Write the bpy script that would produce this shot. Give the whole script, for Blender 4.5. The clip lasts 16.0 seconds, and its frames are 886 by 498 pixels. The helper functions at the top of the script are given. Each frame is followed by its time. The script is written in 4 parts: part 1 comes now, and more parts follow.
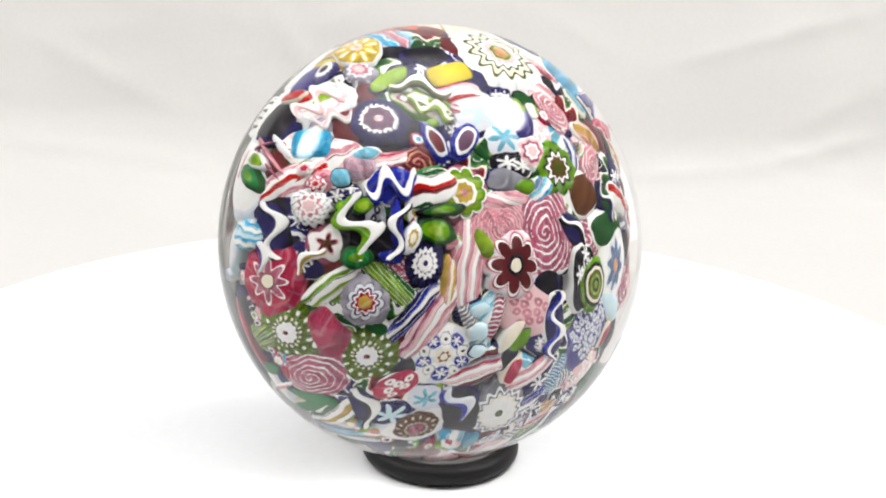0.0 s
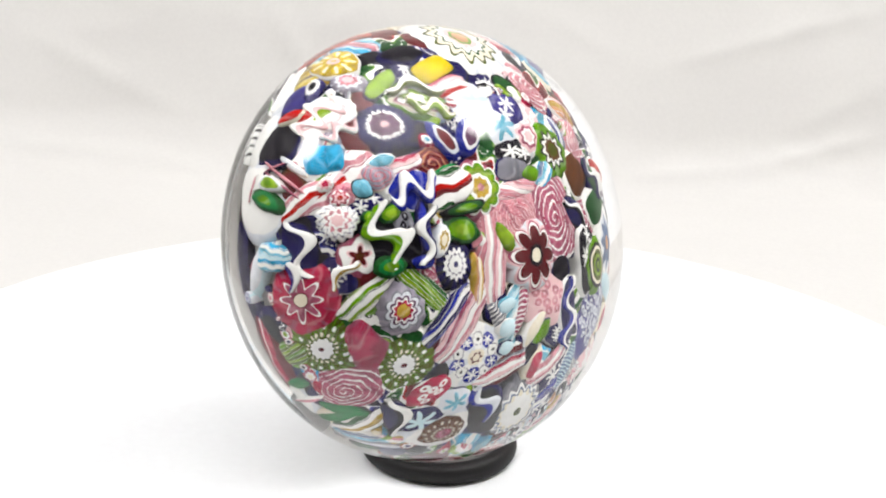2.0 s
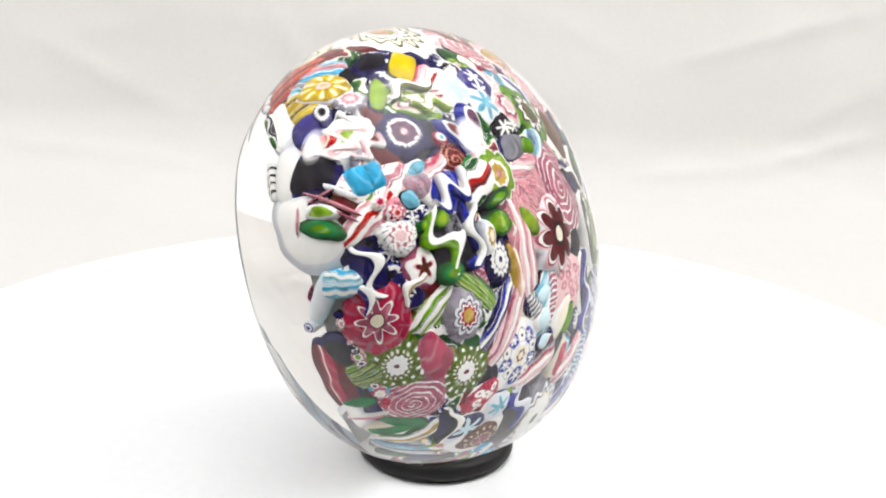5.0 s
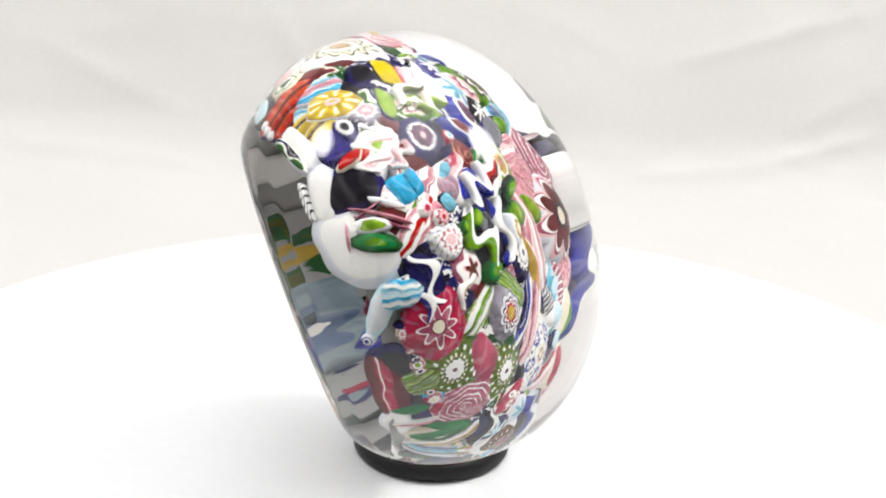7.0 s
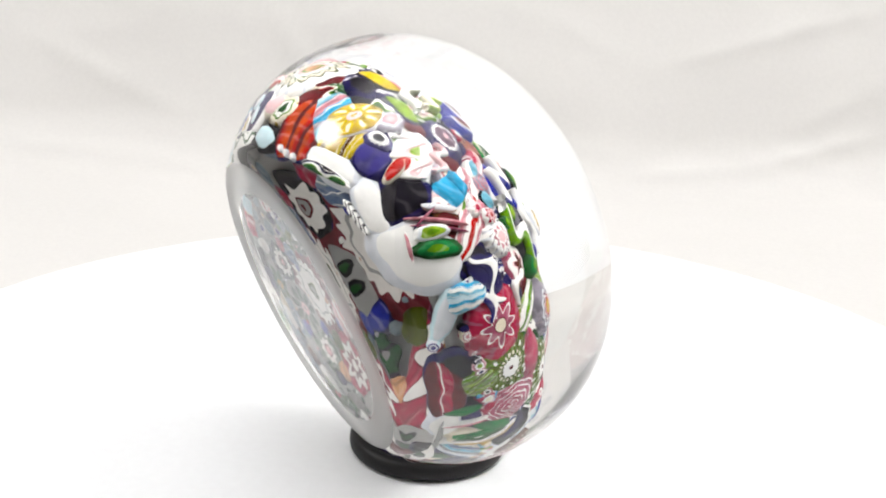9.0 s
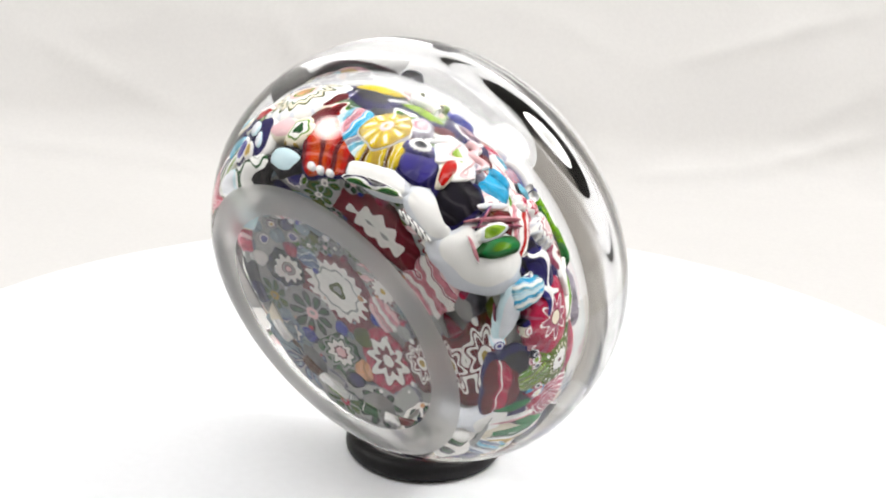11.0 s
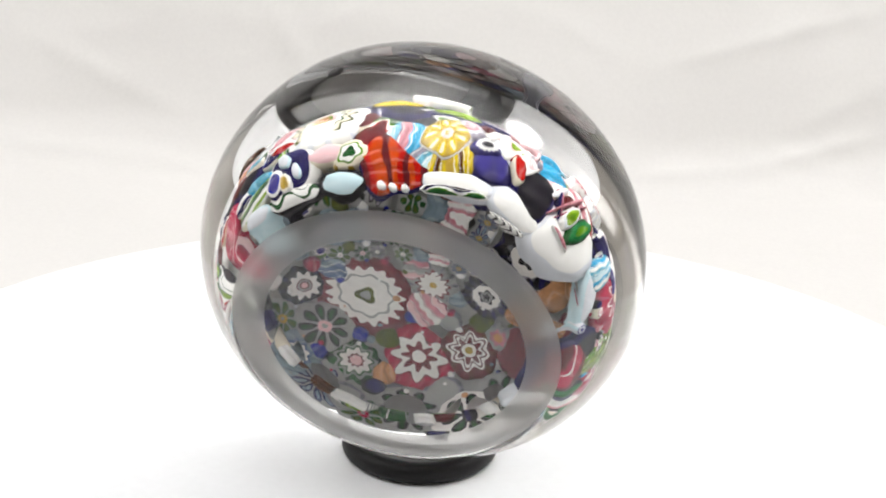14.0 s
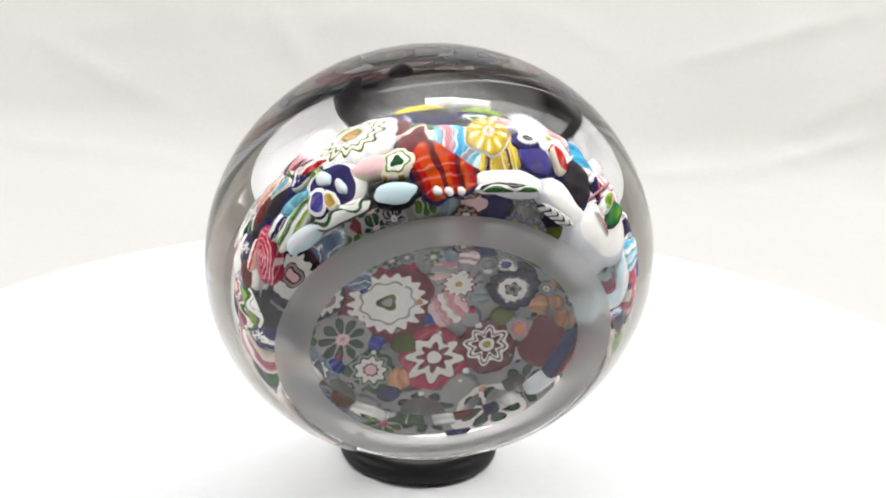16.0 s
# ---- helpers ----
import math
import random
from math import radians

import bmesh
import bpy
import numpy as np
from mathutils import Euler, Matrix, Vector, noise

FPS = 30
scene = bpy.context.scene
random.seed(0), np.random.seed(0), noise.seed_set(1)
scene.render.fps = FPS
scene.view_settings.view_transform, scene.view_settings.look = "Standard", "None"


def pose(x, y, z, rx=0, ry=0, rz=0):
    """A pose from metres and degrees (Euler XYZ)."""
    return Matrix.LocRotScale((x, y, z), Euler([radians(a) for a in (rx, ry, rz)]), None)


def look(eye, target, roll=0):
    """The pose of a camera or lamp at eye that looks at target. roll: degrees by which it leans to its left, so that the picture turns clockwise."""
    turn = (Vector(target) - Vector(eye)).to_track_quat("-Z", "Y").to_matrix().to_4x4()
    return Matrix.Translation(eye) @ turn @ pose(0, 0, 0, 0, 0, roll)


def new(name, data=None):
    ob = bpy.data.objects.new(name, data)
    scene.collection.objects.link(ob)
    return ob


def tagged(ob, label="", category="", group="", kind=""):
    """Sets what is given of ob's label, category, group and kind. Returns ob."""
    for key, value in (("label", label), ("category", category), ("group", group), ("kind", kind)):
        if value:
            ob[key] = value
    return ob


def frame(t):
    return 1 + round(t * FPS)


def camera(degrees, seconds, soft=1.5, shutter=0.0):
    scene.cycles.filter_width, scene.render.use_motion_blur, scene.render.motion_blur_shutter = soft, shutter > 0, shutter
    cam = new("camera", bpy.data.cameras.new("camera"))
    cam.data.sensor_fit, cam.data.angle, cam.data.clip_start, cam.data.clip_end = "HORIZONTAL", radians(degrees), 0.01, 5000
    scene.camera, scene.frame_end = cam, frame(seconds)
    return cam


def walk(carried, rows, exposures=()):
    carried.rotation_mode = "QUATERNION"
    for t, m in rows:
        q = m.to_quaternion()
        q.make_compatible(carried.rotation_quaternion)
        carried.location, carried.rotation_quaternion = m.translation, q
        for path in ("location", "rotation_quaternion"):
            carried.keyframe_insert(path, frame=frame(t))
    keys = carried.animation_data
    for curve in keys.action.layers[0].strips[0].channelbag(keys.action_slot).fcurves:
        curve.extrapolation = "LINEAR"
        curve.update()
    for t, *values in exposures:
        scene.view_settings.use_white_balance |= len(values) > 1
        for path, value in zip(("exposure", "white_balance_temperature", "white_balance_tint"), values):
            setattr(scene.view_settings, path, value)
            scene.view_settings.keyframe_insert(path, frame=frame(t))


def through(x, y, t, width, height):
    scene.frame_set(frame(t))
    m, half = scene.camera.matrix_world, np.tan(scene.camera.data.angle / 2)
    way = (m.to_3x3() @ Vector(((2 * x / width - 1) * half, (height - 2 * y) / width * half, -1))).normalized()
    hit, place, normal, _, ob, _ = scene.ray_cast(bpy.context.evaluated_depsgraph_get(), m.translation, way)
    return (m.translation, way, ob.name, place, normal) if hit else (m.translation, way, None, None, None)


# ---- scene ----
# A glass paperweight on a black ring, turning on a white turntable before creased paper.
MM = 0.001
RATE = 9.893           # degrees a second, counter-clockwise from above

# ---- camera ----
EYE = Vector((0.00128, -0.27053, 0.14401))
PITCH = 20.77
AIM = EYE + Vector((0, math.cos(radians(PITCH)), -math.sin(radians(PITCH))))
cam = camera(30.96, 16.0, soft=2.0)
walk(cam, [(0.0, look(EYE, AIM, 2.07)), (16.0, look(EYE, AIM, 2.07))])

# ---- light: two soft boxes above the table and a wide unseen fill panel added overhead, in a grey room ----
world = bpy.data.worlds.new("room_air")
world.use_nodes = True
world.node_tree.nodes["Background"].inputs["Color"].default_value = (0.9, 0.95, 1.0, 1)
world.node_tree.nodes["Background"].inputs["Strength"].default_value = 0.05
scene.world = world


def soft_box(name, eye, target, width, height, watts, colour):
    data = bpy.data.lights.new(name, "AREA")
    data.shape, data.size, data.size_y = "RECTANGLE", width, height
    data.energy, data.color = watts, colour
    # brighter in the middle of its cloth than at the edges
    data.use_nodes = True
    nt = data.node_tree
    em = nt.nodes["Emission"]
    ge, sub = nt.nodes.new("ShaderNodeNewGeometry"), nt.nodes.new("ShaderNodeVectorMath")
    le, mr = nt.nodes.new("ShaderNodeVectorMath"), nt.nodes.new("ShaderNodeMapRange")
    sub.operation, le.operation, mr.interpolation_type = "SUBTRACT", "LENGTH", "SMOOTHSTEP"
    sub.inputs[1].default_value = (0.5, 0.5, 0)
    mr.inputs["From Min"].default_value, mr.inputs["From Max"].default_value = 0.12, 0.5
    mr.inputs["To Min"].default_value, mr.inputs["To Max"].default_value = 1.4, 0.0
    nt.links.new(ge.outputs["Parametric"], sub.inputs[0])
    nt.links.new(sub.outputs["Vector"], le.inputs[0])
    nt.links.new(le.outputs["Value"], mr.inputs["Value"])
    nt.links.new(mr.outputs["Result"], em.inputs["Strength"])
    ob = new(name, data)
    ob.matrix_world = look(eye, target)
    return ob


soft_box("soft_box_right", (0.37, 0.05, 0.52), (0, 0.03, 0.02), 0.23, 0.21, 3.9, (1.0, 0.985, 0.96))
soft_box("soft_box_left", (-0.455, -0.01, 0.465), (0, 0.03, 0.02), 0.22, 0.20, 2.6, (1.0, 0.985, 0.96))
# added overhead panel without a known source, gives the ambient light
soft_box("ambient_fill", (0, 0.0, 1.27), (0, 0.0, 0), 1.98, 1.98, 31.0, (1.0, 0.992, 0.985))

# ---- materials ----


def material(name, colour, rough=0.4, specular=0.5, metal=0.0, spread=0.12, grain=120.0, coarse=18.0, bump=0.0,
             tint=None):
    """A surface with variation at two scales and a fine relief."""
    m = bpy.data.materials.new(name)
    m.use_nodes = True
    nt = m.node_tree
    b = nt.nodes["Principled BSDF"]
    b.inputs["Roughness"].default_value = rough
    b.inputs["Specular IOR Level"].default_value = specular
    b.inputs["Metallic"].default_value = metal
    co = nt.nodes.new("ShaderNodeTexCoord")
    fine, wide = nt.nodes.new("ShaderNodeTexNoise"), nt.nodes.new("ShaderNodeTexNoise")
    for n, s in ((fine, grain), (wide, coarse)):
        n.inputs["Scale"].default_value = s
        n.inputs["Detail"].default_value = 4
        nt.links.new(co.outputs["Object"], n.inputs["Vector"])
    add = nt.nodes.new("ShaderNodeMath")
    add.operation = "ADD"
    nt.links.new(fine.outputs["Fac"], add.inputs[0])
    nt.links.new(wide.outputs["Fac"], add.inputs[1])
    ramp = nt.nodes.new("ShaderNodeMapRange")
    ramp.inputs["From Min"].default_value, ramp.inputs["From Max"].default_value = 0.7, 1.3
    nt.links.new(add.outputs[0], ramp.inputs["Value"])
    mix = nt.nodes.new("ShaderNodeMix")
    mix.data_type = "RGBA"
    other = tint or tuple(c * (1 - 2 * spread) for c in colour)
    mix.inputs["A"].default_value = (*[min(1, c * (1 + spread * 0.3)) for c in colour], 1)
    mix.inputs["B"].default_value = (*other, 1)
    nt.links.new(ramp.outputs["Result"], mix.inputs["Factor"])
    nt.links.new(mix.outputs["Result"], b.inputs["Base Color"])
    if bump:
        bp = nt.nodes.new("ShaderNodeBump")
        bp.inputs["Strength"].default_value = bump
        bp.inputs["Distance"].default_value = 0.0005
        nt.links.new(fine.outputs["Fac"], bp.inputs["Height"])
        nt.links.new(bp.outputs["Normal"], b.inputs["Normal"])
    return m


def clear_glass(name, colour, rough, through=1.0):
    m = bpy.data.materials.new(name)
    m.use_nodes = True
    nt = m.node_tree
    b = nt.nodes["Principled BSDF"]
    b.inputs["Base Color"].default_value = (*colour, 1)
    b.inputs["Transmission Weight"].default_value = through
    b.inputs["IOR"].default_value = 1.529
    co, n, r = nt.nodes.new("ShaderNodeTexCoord"), nt.nodes.new("ShaderNodeTexNoise"), nt.nodes.new("ShaderNodeMapRange")
    n.inputs["Scale"].default_value, n.inputs["Detail"].default_value = 1400, 5
    r.inputs["To Min"].default_value, r.inputs["To Max"].default_value = rough * 0.92, rough * 1.08
    nt.links.new(co.outputs["Object"], n.inputs["Vector"])
    nt.links.new(n.outputs["Fac"], r.inputs["Value"])
    nt.links.new(r.outputs["Result"], b.inputs["Roughness"])
    return m


CRYSTAL = clear_glass("clear_crystal", (0.99, 0.98, 0.965), 0.0)
GROUND = clear_glass("ground_glass", (0.70, 0.685, 0.665), 0.33, 0.86)
PAPER = material("white_paper", (0.69, 0.678, 0.664), 0.75, 0.2, spread=0.02, grain=700, coarse=14, bump=0.015)
TABLE_TOP = material("white_turntable", (0.85, 0.865, 0.885), 0.38, 0.4, spread=0.015, grain=500, coarse=12)
RUBBER = material("black_rubber", (0.008, 0.007, 0.008), 0.5, 0.3, spread=0.25, grain=1500, coarse=90, bump=0.15)
WALL = material("grey_wall", (0.55, 0.535, 0.515), 0.8, 0.2, spread=0.06, grain=60, coarse=3)
PALE = material("white_wall", (0.86, 0.82, 0.76), 0.8, 0.2, spread=0.04, grain=60, coarse=3)
RING_SHADE = material("ring_shade_grey", (0.21, 0.205, 0.20), 0.9, 0.1, spread=0.2, grain=1500, coarse=120, bump=0.2)
CEIL = material("grey_ceiling", (0.55, 0.54, 0.53), 0.8, 0.2, spread=0.05, grain=60, coarse=3)
WOOD = material("table_laminate", (0.07, 0.066, 0.062), 0.5, 0.4, spread=0.2, grain=80, coarse=9)
# dark copy of the bed glass: shade of the crevices between canes as colour
GAP_SHADE = material("gap_shade_glass", (0.10, 0.095, 0.11), 0.5, 0.1, spread=0.3, grain=420, coarse=160)
CUSHION = material("grey_cushion_glass", (0.42, 0.42, 0.41), 0.5, 0.1, spread=0.12, grain=420, coarse=160)

# colours of the cane glass
HUES = {
    "white": (0.860, 0.860, 0.840), "cream": (0.800, 0.740, 0.600), "milk": (0.700, 0.730, 0.780), "pink": (0.676, 0.271, 0.323),
    "blush": (0.780, 0.520, 0.540), "rosewood": (0.430, 0.098, 0.170), "red": (0.511, 0.008, 0.004), "crimson": (0.489, 0.021, 0.073),
    "orange": (0.605, 0.065, 0.004), "maroon": (0.136, 0.012, 0.017), "brown": (0.115, 0.037, 0.011), "yellow": (0.719, 0.533, 0.004),
    "gold": (0.555, 0.368, 0.057), "green": (0.128, 0.315, 0.004), "lime": (0.273, 0.440, 0.024), "forest": (0.015, 0.093, 0.021),
    "emerald": (0.009, 0.206, 0.050), "olive": (0.088, 0.109, 0.005), "navy": (0.018, 0.014, 0.099), "blue": (0.018, 0.028, 0.360),
    "indigo": (0.058, 0.048, 0.255), "sky": (0.180, 0.522, 0.688), "azure": (0.039, 0.433, 0.745), "ice": (0.580, 0.760, 0.820),
    "black": (0.011, 0.009, 0.015), "grey": (0.228, 0.228, 0.269), "lilac": (0.354, 0.323, 0.395), "plum": (0.148, 0.065, 0.127),
    # the second hue here is ice darkened, with the underside's shade in it
    "pearl": (0.84, 0.82, 0.79), "haze": (0.27, 0.36, 0.42),
    "wine": (0.20, 0.018, 0.032), "peach": (0.701, 0.358, 0.171), "steel": (0.131, 0.193, 0.339),
}


def veined(m, colour):
    """Drawn-out threads of paler and deeper glass, at another slant in each cane."""
    nt = m.node_tree
    b = nt.nodes["Principled BSDF"]
    base = b.inputs["Base Color"].links[0].from_socket
    co, info = nt.nodes.new("ShaderNodeTexCoord"), nt.nodes.new("ShaderNodeObjectInfo")
    turn, mul = nt.nodes.new("ShaderNodeVectorRotate"), nt.nodes.new("ShaderNodeMath")
    turn.inputs["Axis"].default_value = (0.5, 0.3, 0.8)
    mul.operation = "MULTIPLY"
    mul.inputs[1].default_value = 40.0
    nt.links.new(info.outputs["Random"], mul.inputs[0])
    nt.links.new(co.outputs["Object"], turn.inputs["Vector"])
    nt.links.new(mul.outputs[0], turn.inputs["Angle"])
    lum = sum(colour) / 3
    pale = tuple(c + (0.9 - c) * (0.28 if lum > 0.12 else 0.06) for c in colour)
    deep = tuple(c * (0.95 if min(colour) > 0.5 else 0.5) for c in colour)
    for scale, warp, cut, tone, most in ((170.0, 7.0, 0.80, pale, 0.45), (120.0, 9.0, 0.72, deep, 0.8)):
        wave, mr, mix = nt.nodes.new("ShaderNodeTexWave"), nt.nodes.new("ShaderNodeMapRange"), nt.nodes.new("ShaderNodeMix")
        wave.inputs["Scale"].default_value, wave.inputs["Distortion"].default_value = scale, warp
        wave.inputs["Detail"].default_value, wave.inputs["Detail Scale"].default_value = 3.0, 1.2
        mr.inputs["From Min"].default_value, mr.inputs["From Max"].default_value = cut, 1.0
        mr.inputs["To Max"].default_value = most
        mix.data_type = "RGBA"
        mix.inputs["B"].default_value = (*tone, 1)
        nt.links.new(turn.outputs["Vector"], wave.inputs["Vector"])
        nt.links.new(wave.outputs["Fac"], mr.inputs["Value"])
        nt.links.new(mr.outputs["Result"], mix.inputs["Factor"])
        nt.links.new(base, mix.inputs["A"])
        base = mix.outputs["Result"]
    nt.links.new(base, b.inputs["Base Color"])
    return m


GLASS = {k: veined(material(k + "_cane_glass", v, 0.4, 0.03, spread=0.05 if min(v) > 0.5 else 0.2, grain=1100, coarse=260), v)
         for k, v in HUES.items()}

# ---- helpers for meshes ----


def part(name, bm, mats, parent, label=""):
    me = bpy.data.meshes.new(name)
    bm.normal_update()
    bm.to_mesh(me)
    bm.free()
    for m in (mats if isinstance(mats, (list, tuple)) else [mats]):
        me.materials.append(m)
    ob = new(name, me)
    if parent:
        ob.parent = parent
    return tagged(ob, label)


def mesh_from(name, verts, faces, index, mats, parent, label="", smooth=True):
    me = bpy.data.meshes.new(name)
    me.from_pydata(verts, [], faces)
    me.polygons.foreach_set("material_index", index)
    me.polygons.foreach_set("use_smooth", [smooth] * len(faces))
    for m in mats:
        me.materials.append(m)
    me.update()
    ob = new(name, me)
    if parent:
        ob.parent = parent
    return tagged(ob, label)


def revolved(profile, segments, closed=False):
    """Faces of a profile of (radius, height, slot) turned round z, from the top point down to the bottom point."""
    verts, faces, index, rows = [], [], [], []
    for r, z, slot in profile:
        if r < 1e-9:
            rows.append([len(verts)] * segments)
            verts.append((0, 0, z))
        else:
            rows.append([len(verts) + i for i in range(segments)])
            verts += [(r * math.cos(math.tau * i / segments), r * math.sin(math.tau * i / segments), z)
                      for i in range(segments)]
    pairs = list(zip(rows, rows[1:]))
    if closed:
        pairs.append((rows[-1], rows[0]))
    for k, (a, b) in enumerate(pairs):
        for i in range(segments):
            j = (i + 1) % segments
            f = list(dict.fromkeys((a[i], b[i], b[j], a[j])))
            faces.append(f)
            index.append(profile[(k + 1) % len(profile)][2])
    return verts, faces, index


# ---- room ----


def slab(name, lo, hi, mat, label, category):
    bm = bmesh.new()
    bmesh.ops.create_cube(bm, size=1)
    for v in bm.verts:
        v.co = Vector([lo[i] + (v.co[i] + 0.5) * (hi[i] - lo[i]) for i in range(3)])
    return tagged(part(name, bm, mat, None, label), category=category, kind="structure")


slab("floor", (-1.1, -1.1, -0.90), (1.1, 1.1, -0.80), WALL, "grey floor of the room", "floor")
slab("ceiling", (-1.1, -1.1, 1.3), (1.1, 1.1, 1.4), CEIL, "pale grey ceiling of the room", "ceiling")
slab("wall_north", (-1.1, 1.0, -0.80), (1.1, 1.1, 1.3), WALL, "plain grey wall behind the paper", "wall")
slab("wall_south", (-1.1, -1.1, -0.80), (1.1, -1.0, 1.3), PALE, "plain white wall of the room", "wall")
# unseen panel, added so that the dome reflects something dark
slab("dark_panel_1", (-0.42, -1.0, -0.797), (0.42, -0.97, 1.22), WOOD, "unseen dark panel added behind the camera to darken reflections", "door")
slab("wall_east", (1.0, -1.0, -0.80), (1.1, 1.0, 1.3), WALL, "plain grey wall of the room", "wall")
slab("wall_west", (-1.1, -1.0, -0.80), (-1.0, 1.0, 1.3), WALL, "plain grey wall of the room", "wall")


def work_table():
    table = tagged(new("work_table"), "dark grey laminate table under the paper sheet", "table")
    table.location = (0, 0, -0.80)
    bm = bmesh.new()
    bmesh.ops.create_cube(bm, size=1)
    for v in bm.verts:
        v.co = Vector((v.co.x * 1.3, 0.12 + v.co.y * 0.76, 0.7525 + v.co.z * 0.035))
    bmesh.ops.bevel(bm, geom=bm.edges[:], offset=0.004, segments=2, affect="EDGES")
    part("tabletop", bm, WOOD, table)
    for sx in (-1, 1):
        for sy in (-1, 1):
            bm = bmesh.new()
            bmesh.ops.create_cube(bm, size=1)
            for v in bm.verts:
                k = 0.05 if v.co.z > 0 else 0.036
                v.co = Vector((sx * 0.58 + v.co.x * k, 0.12 + sy * 0.33 + v.co.y * k, 0.3675 + v.co.z * 0.735))
            part("leg", bm, WOOD, table)


work_table()

# ---- paper backdrop: one sheet, flat on the table, bent up behind, with soft folds ----


def fold(x, y, px, py, angle, length, width, height):
    """A soft crease: a ridge of that height along a line, fading at its ends."""
    a = radians(angle)
    s = (x - px) * math.cos(a) + (y - py) * math.sin(a)
    n = -(x - px) * math.sin(a) + (y - py) * math.cos(a)
    return height * math.exp(-(s / length) ** 4) * (1 - math.tanh(abs(n) / width))


# place, angle, half length, half width and height of the creases that stand out
CREASES = (
    (0.085, 0.020, 5, 0.020, 0.0045, 0.0022), (0.128, 0.028, 14, 0.024, 0.0040, 0.0022),
    (0.114, 0.069, 14, 0.040, 0.0040, 0.0016), (0.135, 0.043, 26, 0.019, 0.0030, 0.0014),
    (-0.055, 0.065, -59, 0.016, 0.0030, 0.0018), (-0.132, 0.016, -1, 0.020, 0.0050, 0.0022),
    (-0.095, 0.013, -7, 0.017, 0.0050, 0.0020), (-0.117, 0.046, -23, 0.031, 0.0050, 0.0014),
    (-0.036, 0.072, -142, 0.011, 0.0030, 0.0012), (0.050, 0.067, -34, 0.012, 0.0030, 0.0012),
    (0.025, 0.076, -36, 0.010, 0.0030, 0.0010), (0.125, 0.076, -131, 0.009, 0.0030, 0.0012))


def paper_backdrop():
    nx, ny = 360, 400
    verts, faces = [], []
    lean = radians(60)
    for j in range(ny + 1):
        s = -0.13 + 0.84 * j / ny
        for i in range(nx + 1):
            x = -0.62 + 1.24 * i / nx
            start = 0.228 + 0.20 * (x + 0.05) ** 2 - 0.010 * math.sin(x * 14 + 1)
            u, arc = s - start, 0.035
            turn = min(max(u / arc, 0), 1)
            a = lean * turn
            if u <= 0:
                y, z = s, 0.0
            else:
                r = arc / lean
                y = start + r * math.sin(a) + max(u - arc, 0) * math.cos(lean)
                z = r * (1 - math.cos(a)) + max(u - arc, 0) * math.sin(lean)
            nrm = Vector((0, -math.sin(a), math.cos(a)))
            free = min(1, max(s - 0.15, 0) / 0.06)
            k = s * 1.6
            warp = 0.35 * noise.noise(Vector((x * 5, k * 5, 2.2)))
            d = 0.0042 * noise.noise(Vector((x * 5.5, k * 5.0, 1.7)))
            d += 0.0014 * (0.4 - abs(noise.noise(Vector((x * 11 + warp, k * 10 - 0.5 * x * 8, 6.1)))))
            d += 0.0012 * (0.4 - abs(noise.noise(Vector((x * 17 - 6 * k, k * 13 + 2 * warp, 8.3)))))
            d += 0.0008 * (0.4 - abs(noise.noise(Vector((x * 45 + 9 * k, k * 38, 5.3)))))
            for crease in CREASES:
                d += 0.7 * fold(x, u, *crease)
            p = Vector((x, y, z)) + nrm * d * free
            verts.append((p.x, p.y, p.z - 0.0265))
    for j in range(ny):
        for i in range(nx):
            k = j * (nx + 1) + i
            faces.append((k, k + 1, k + nx + 2, k + nx + 1))
    ob = mesh_from("backdrop", verts, faces, [0] * len(faces), [PAPER], None,
                   "creased off-white paper sheet bent up behind the turntable")
    tagged(ob, category="paper backdrop", kind="structure")
    th = ob.modifiers.new("thickness", "SOLIDIFY")
    th.thickness, th.offset = 0.0003, -1


paper_backdrop()

# ---- turntable ----


def round_turntable():
    table = tagged(new("turntable"), "round glossy white turntable disc on the paper", "turntable")
    R = 0.1255
    prof = [(0, 0, 0), (0.04, 0, 0), (0.09, 0, 0), (R - 0.0012, 0, 0), (R - 0.0004, -0.0003, 0), (R, -0.0010, 0),
            (R, -0.0050, 0), (R - 0.0004, -0.0057, 0), (R - 0.0012, -0.0060, 0), (0.06, -0.0060, 0), (0, -0.0060, 0)]
    mesh_from("disc", *revolved(prof, 256), [TABLE_TOP], table)
    prof = [(0, -0.0061, 0), (0.085, -0.0061, 0), (0.088, -0.008, 0), (0.092, -0.022, 0), (0.092, -0.0262, 0), (0, -0.0262, 0)]
    mesh_from("base", *revolved(prof, 128), [TABLE_TOP], table)
    return table


turntable = round_turntable()

# ---- ring stand ----


def ring_stand():
    R, r = 12.9 * MM, 1.95 * MM
    prof = []
    for i in range(28):
        a = -math.tau * i / 28
        c, s = math.cos(a), math.sin(a)
        # a slightly flattened round section
        k = 0.86
        prof.append((R + r * math.copysign(abs(c) ** k, c), r + r * math.copysign(abs(s) ** k, s), 0))
    ob = mesh_from("ring_stand", *revolved(prof, 128, closed=True), [RUBBER], None,
                   "black rubber ring holding the glass paperweight")
    return tagged(ob, category="ring stand")


ring = ring_stand()
# added dark disc that imitates the shade under the weight
tagged(mesh_from("shade_disc", *revolved([(0, 0.0007, 0), (0.008, 0.0007, 0), (0.0118, 0.0007, 0), (0.0120, 0.0005, 0), (0.0120, 0.0001, 0), (0, 0.0001, 0)], 96),
                 [RING_SHADE], ring), "dark grey disc added for the shade inside the ring")
RING_START = Matrix.Translation((2.07 * MM, 0.39 * MM, 0.00004))

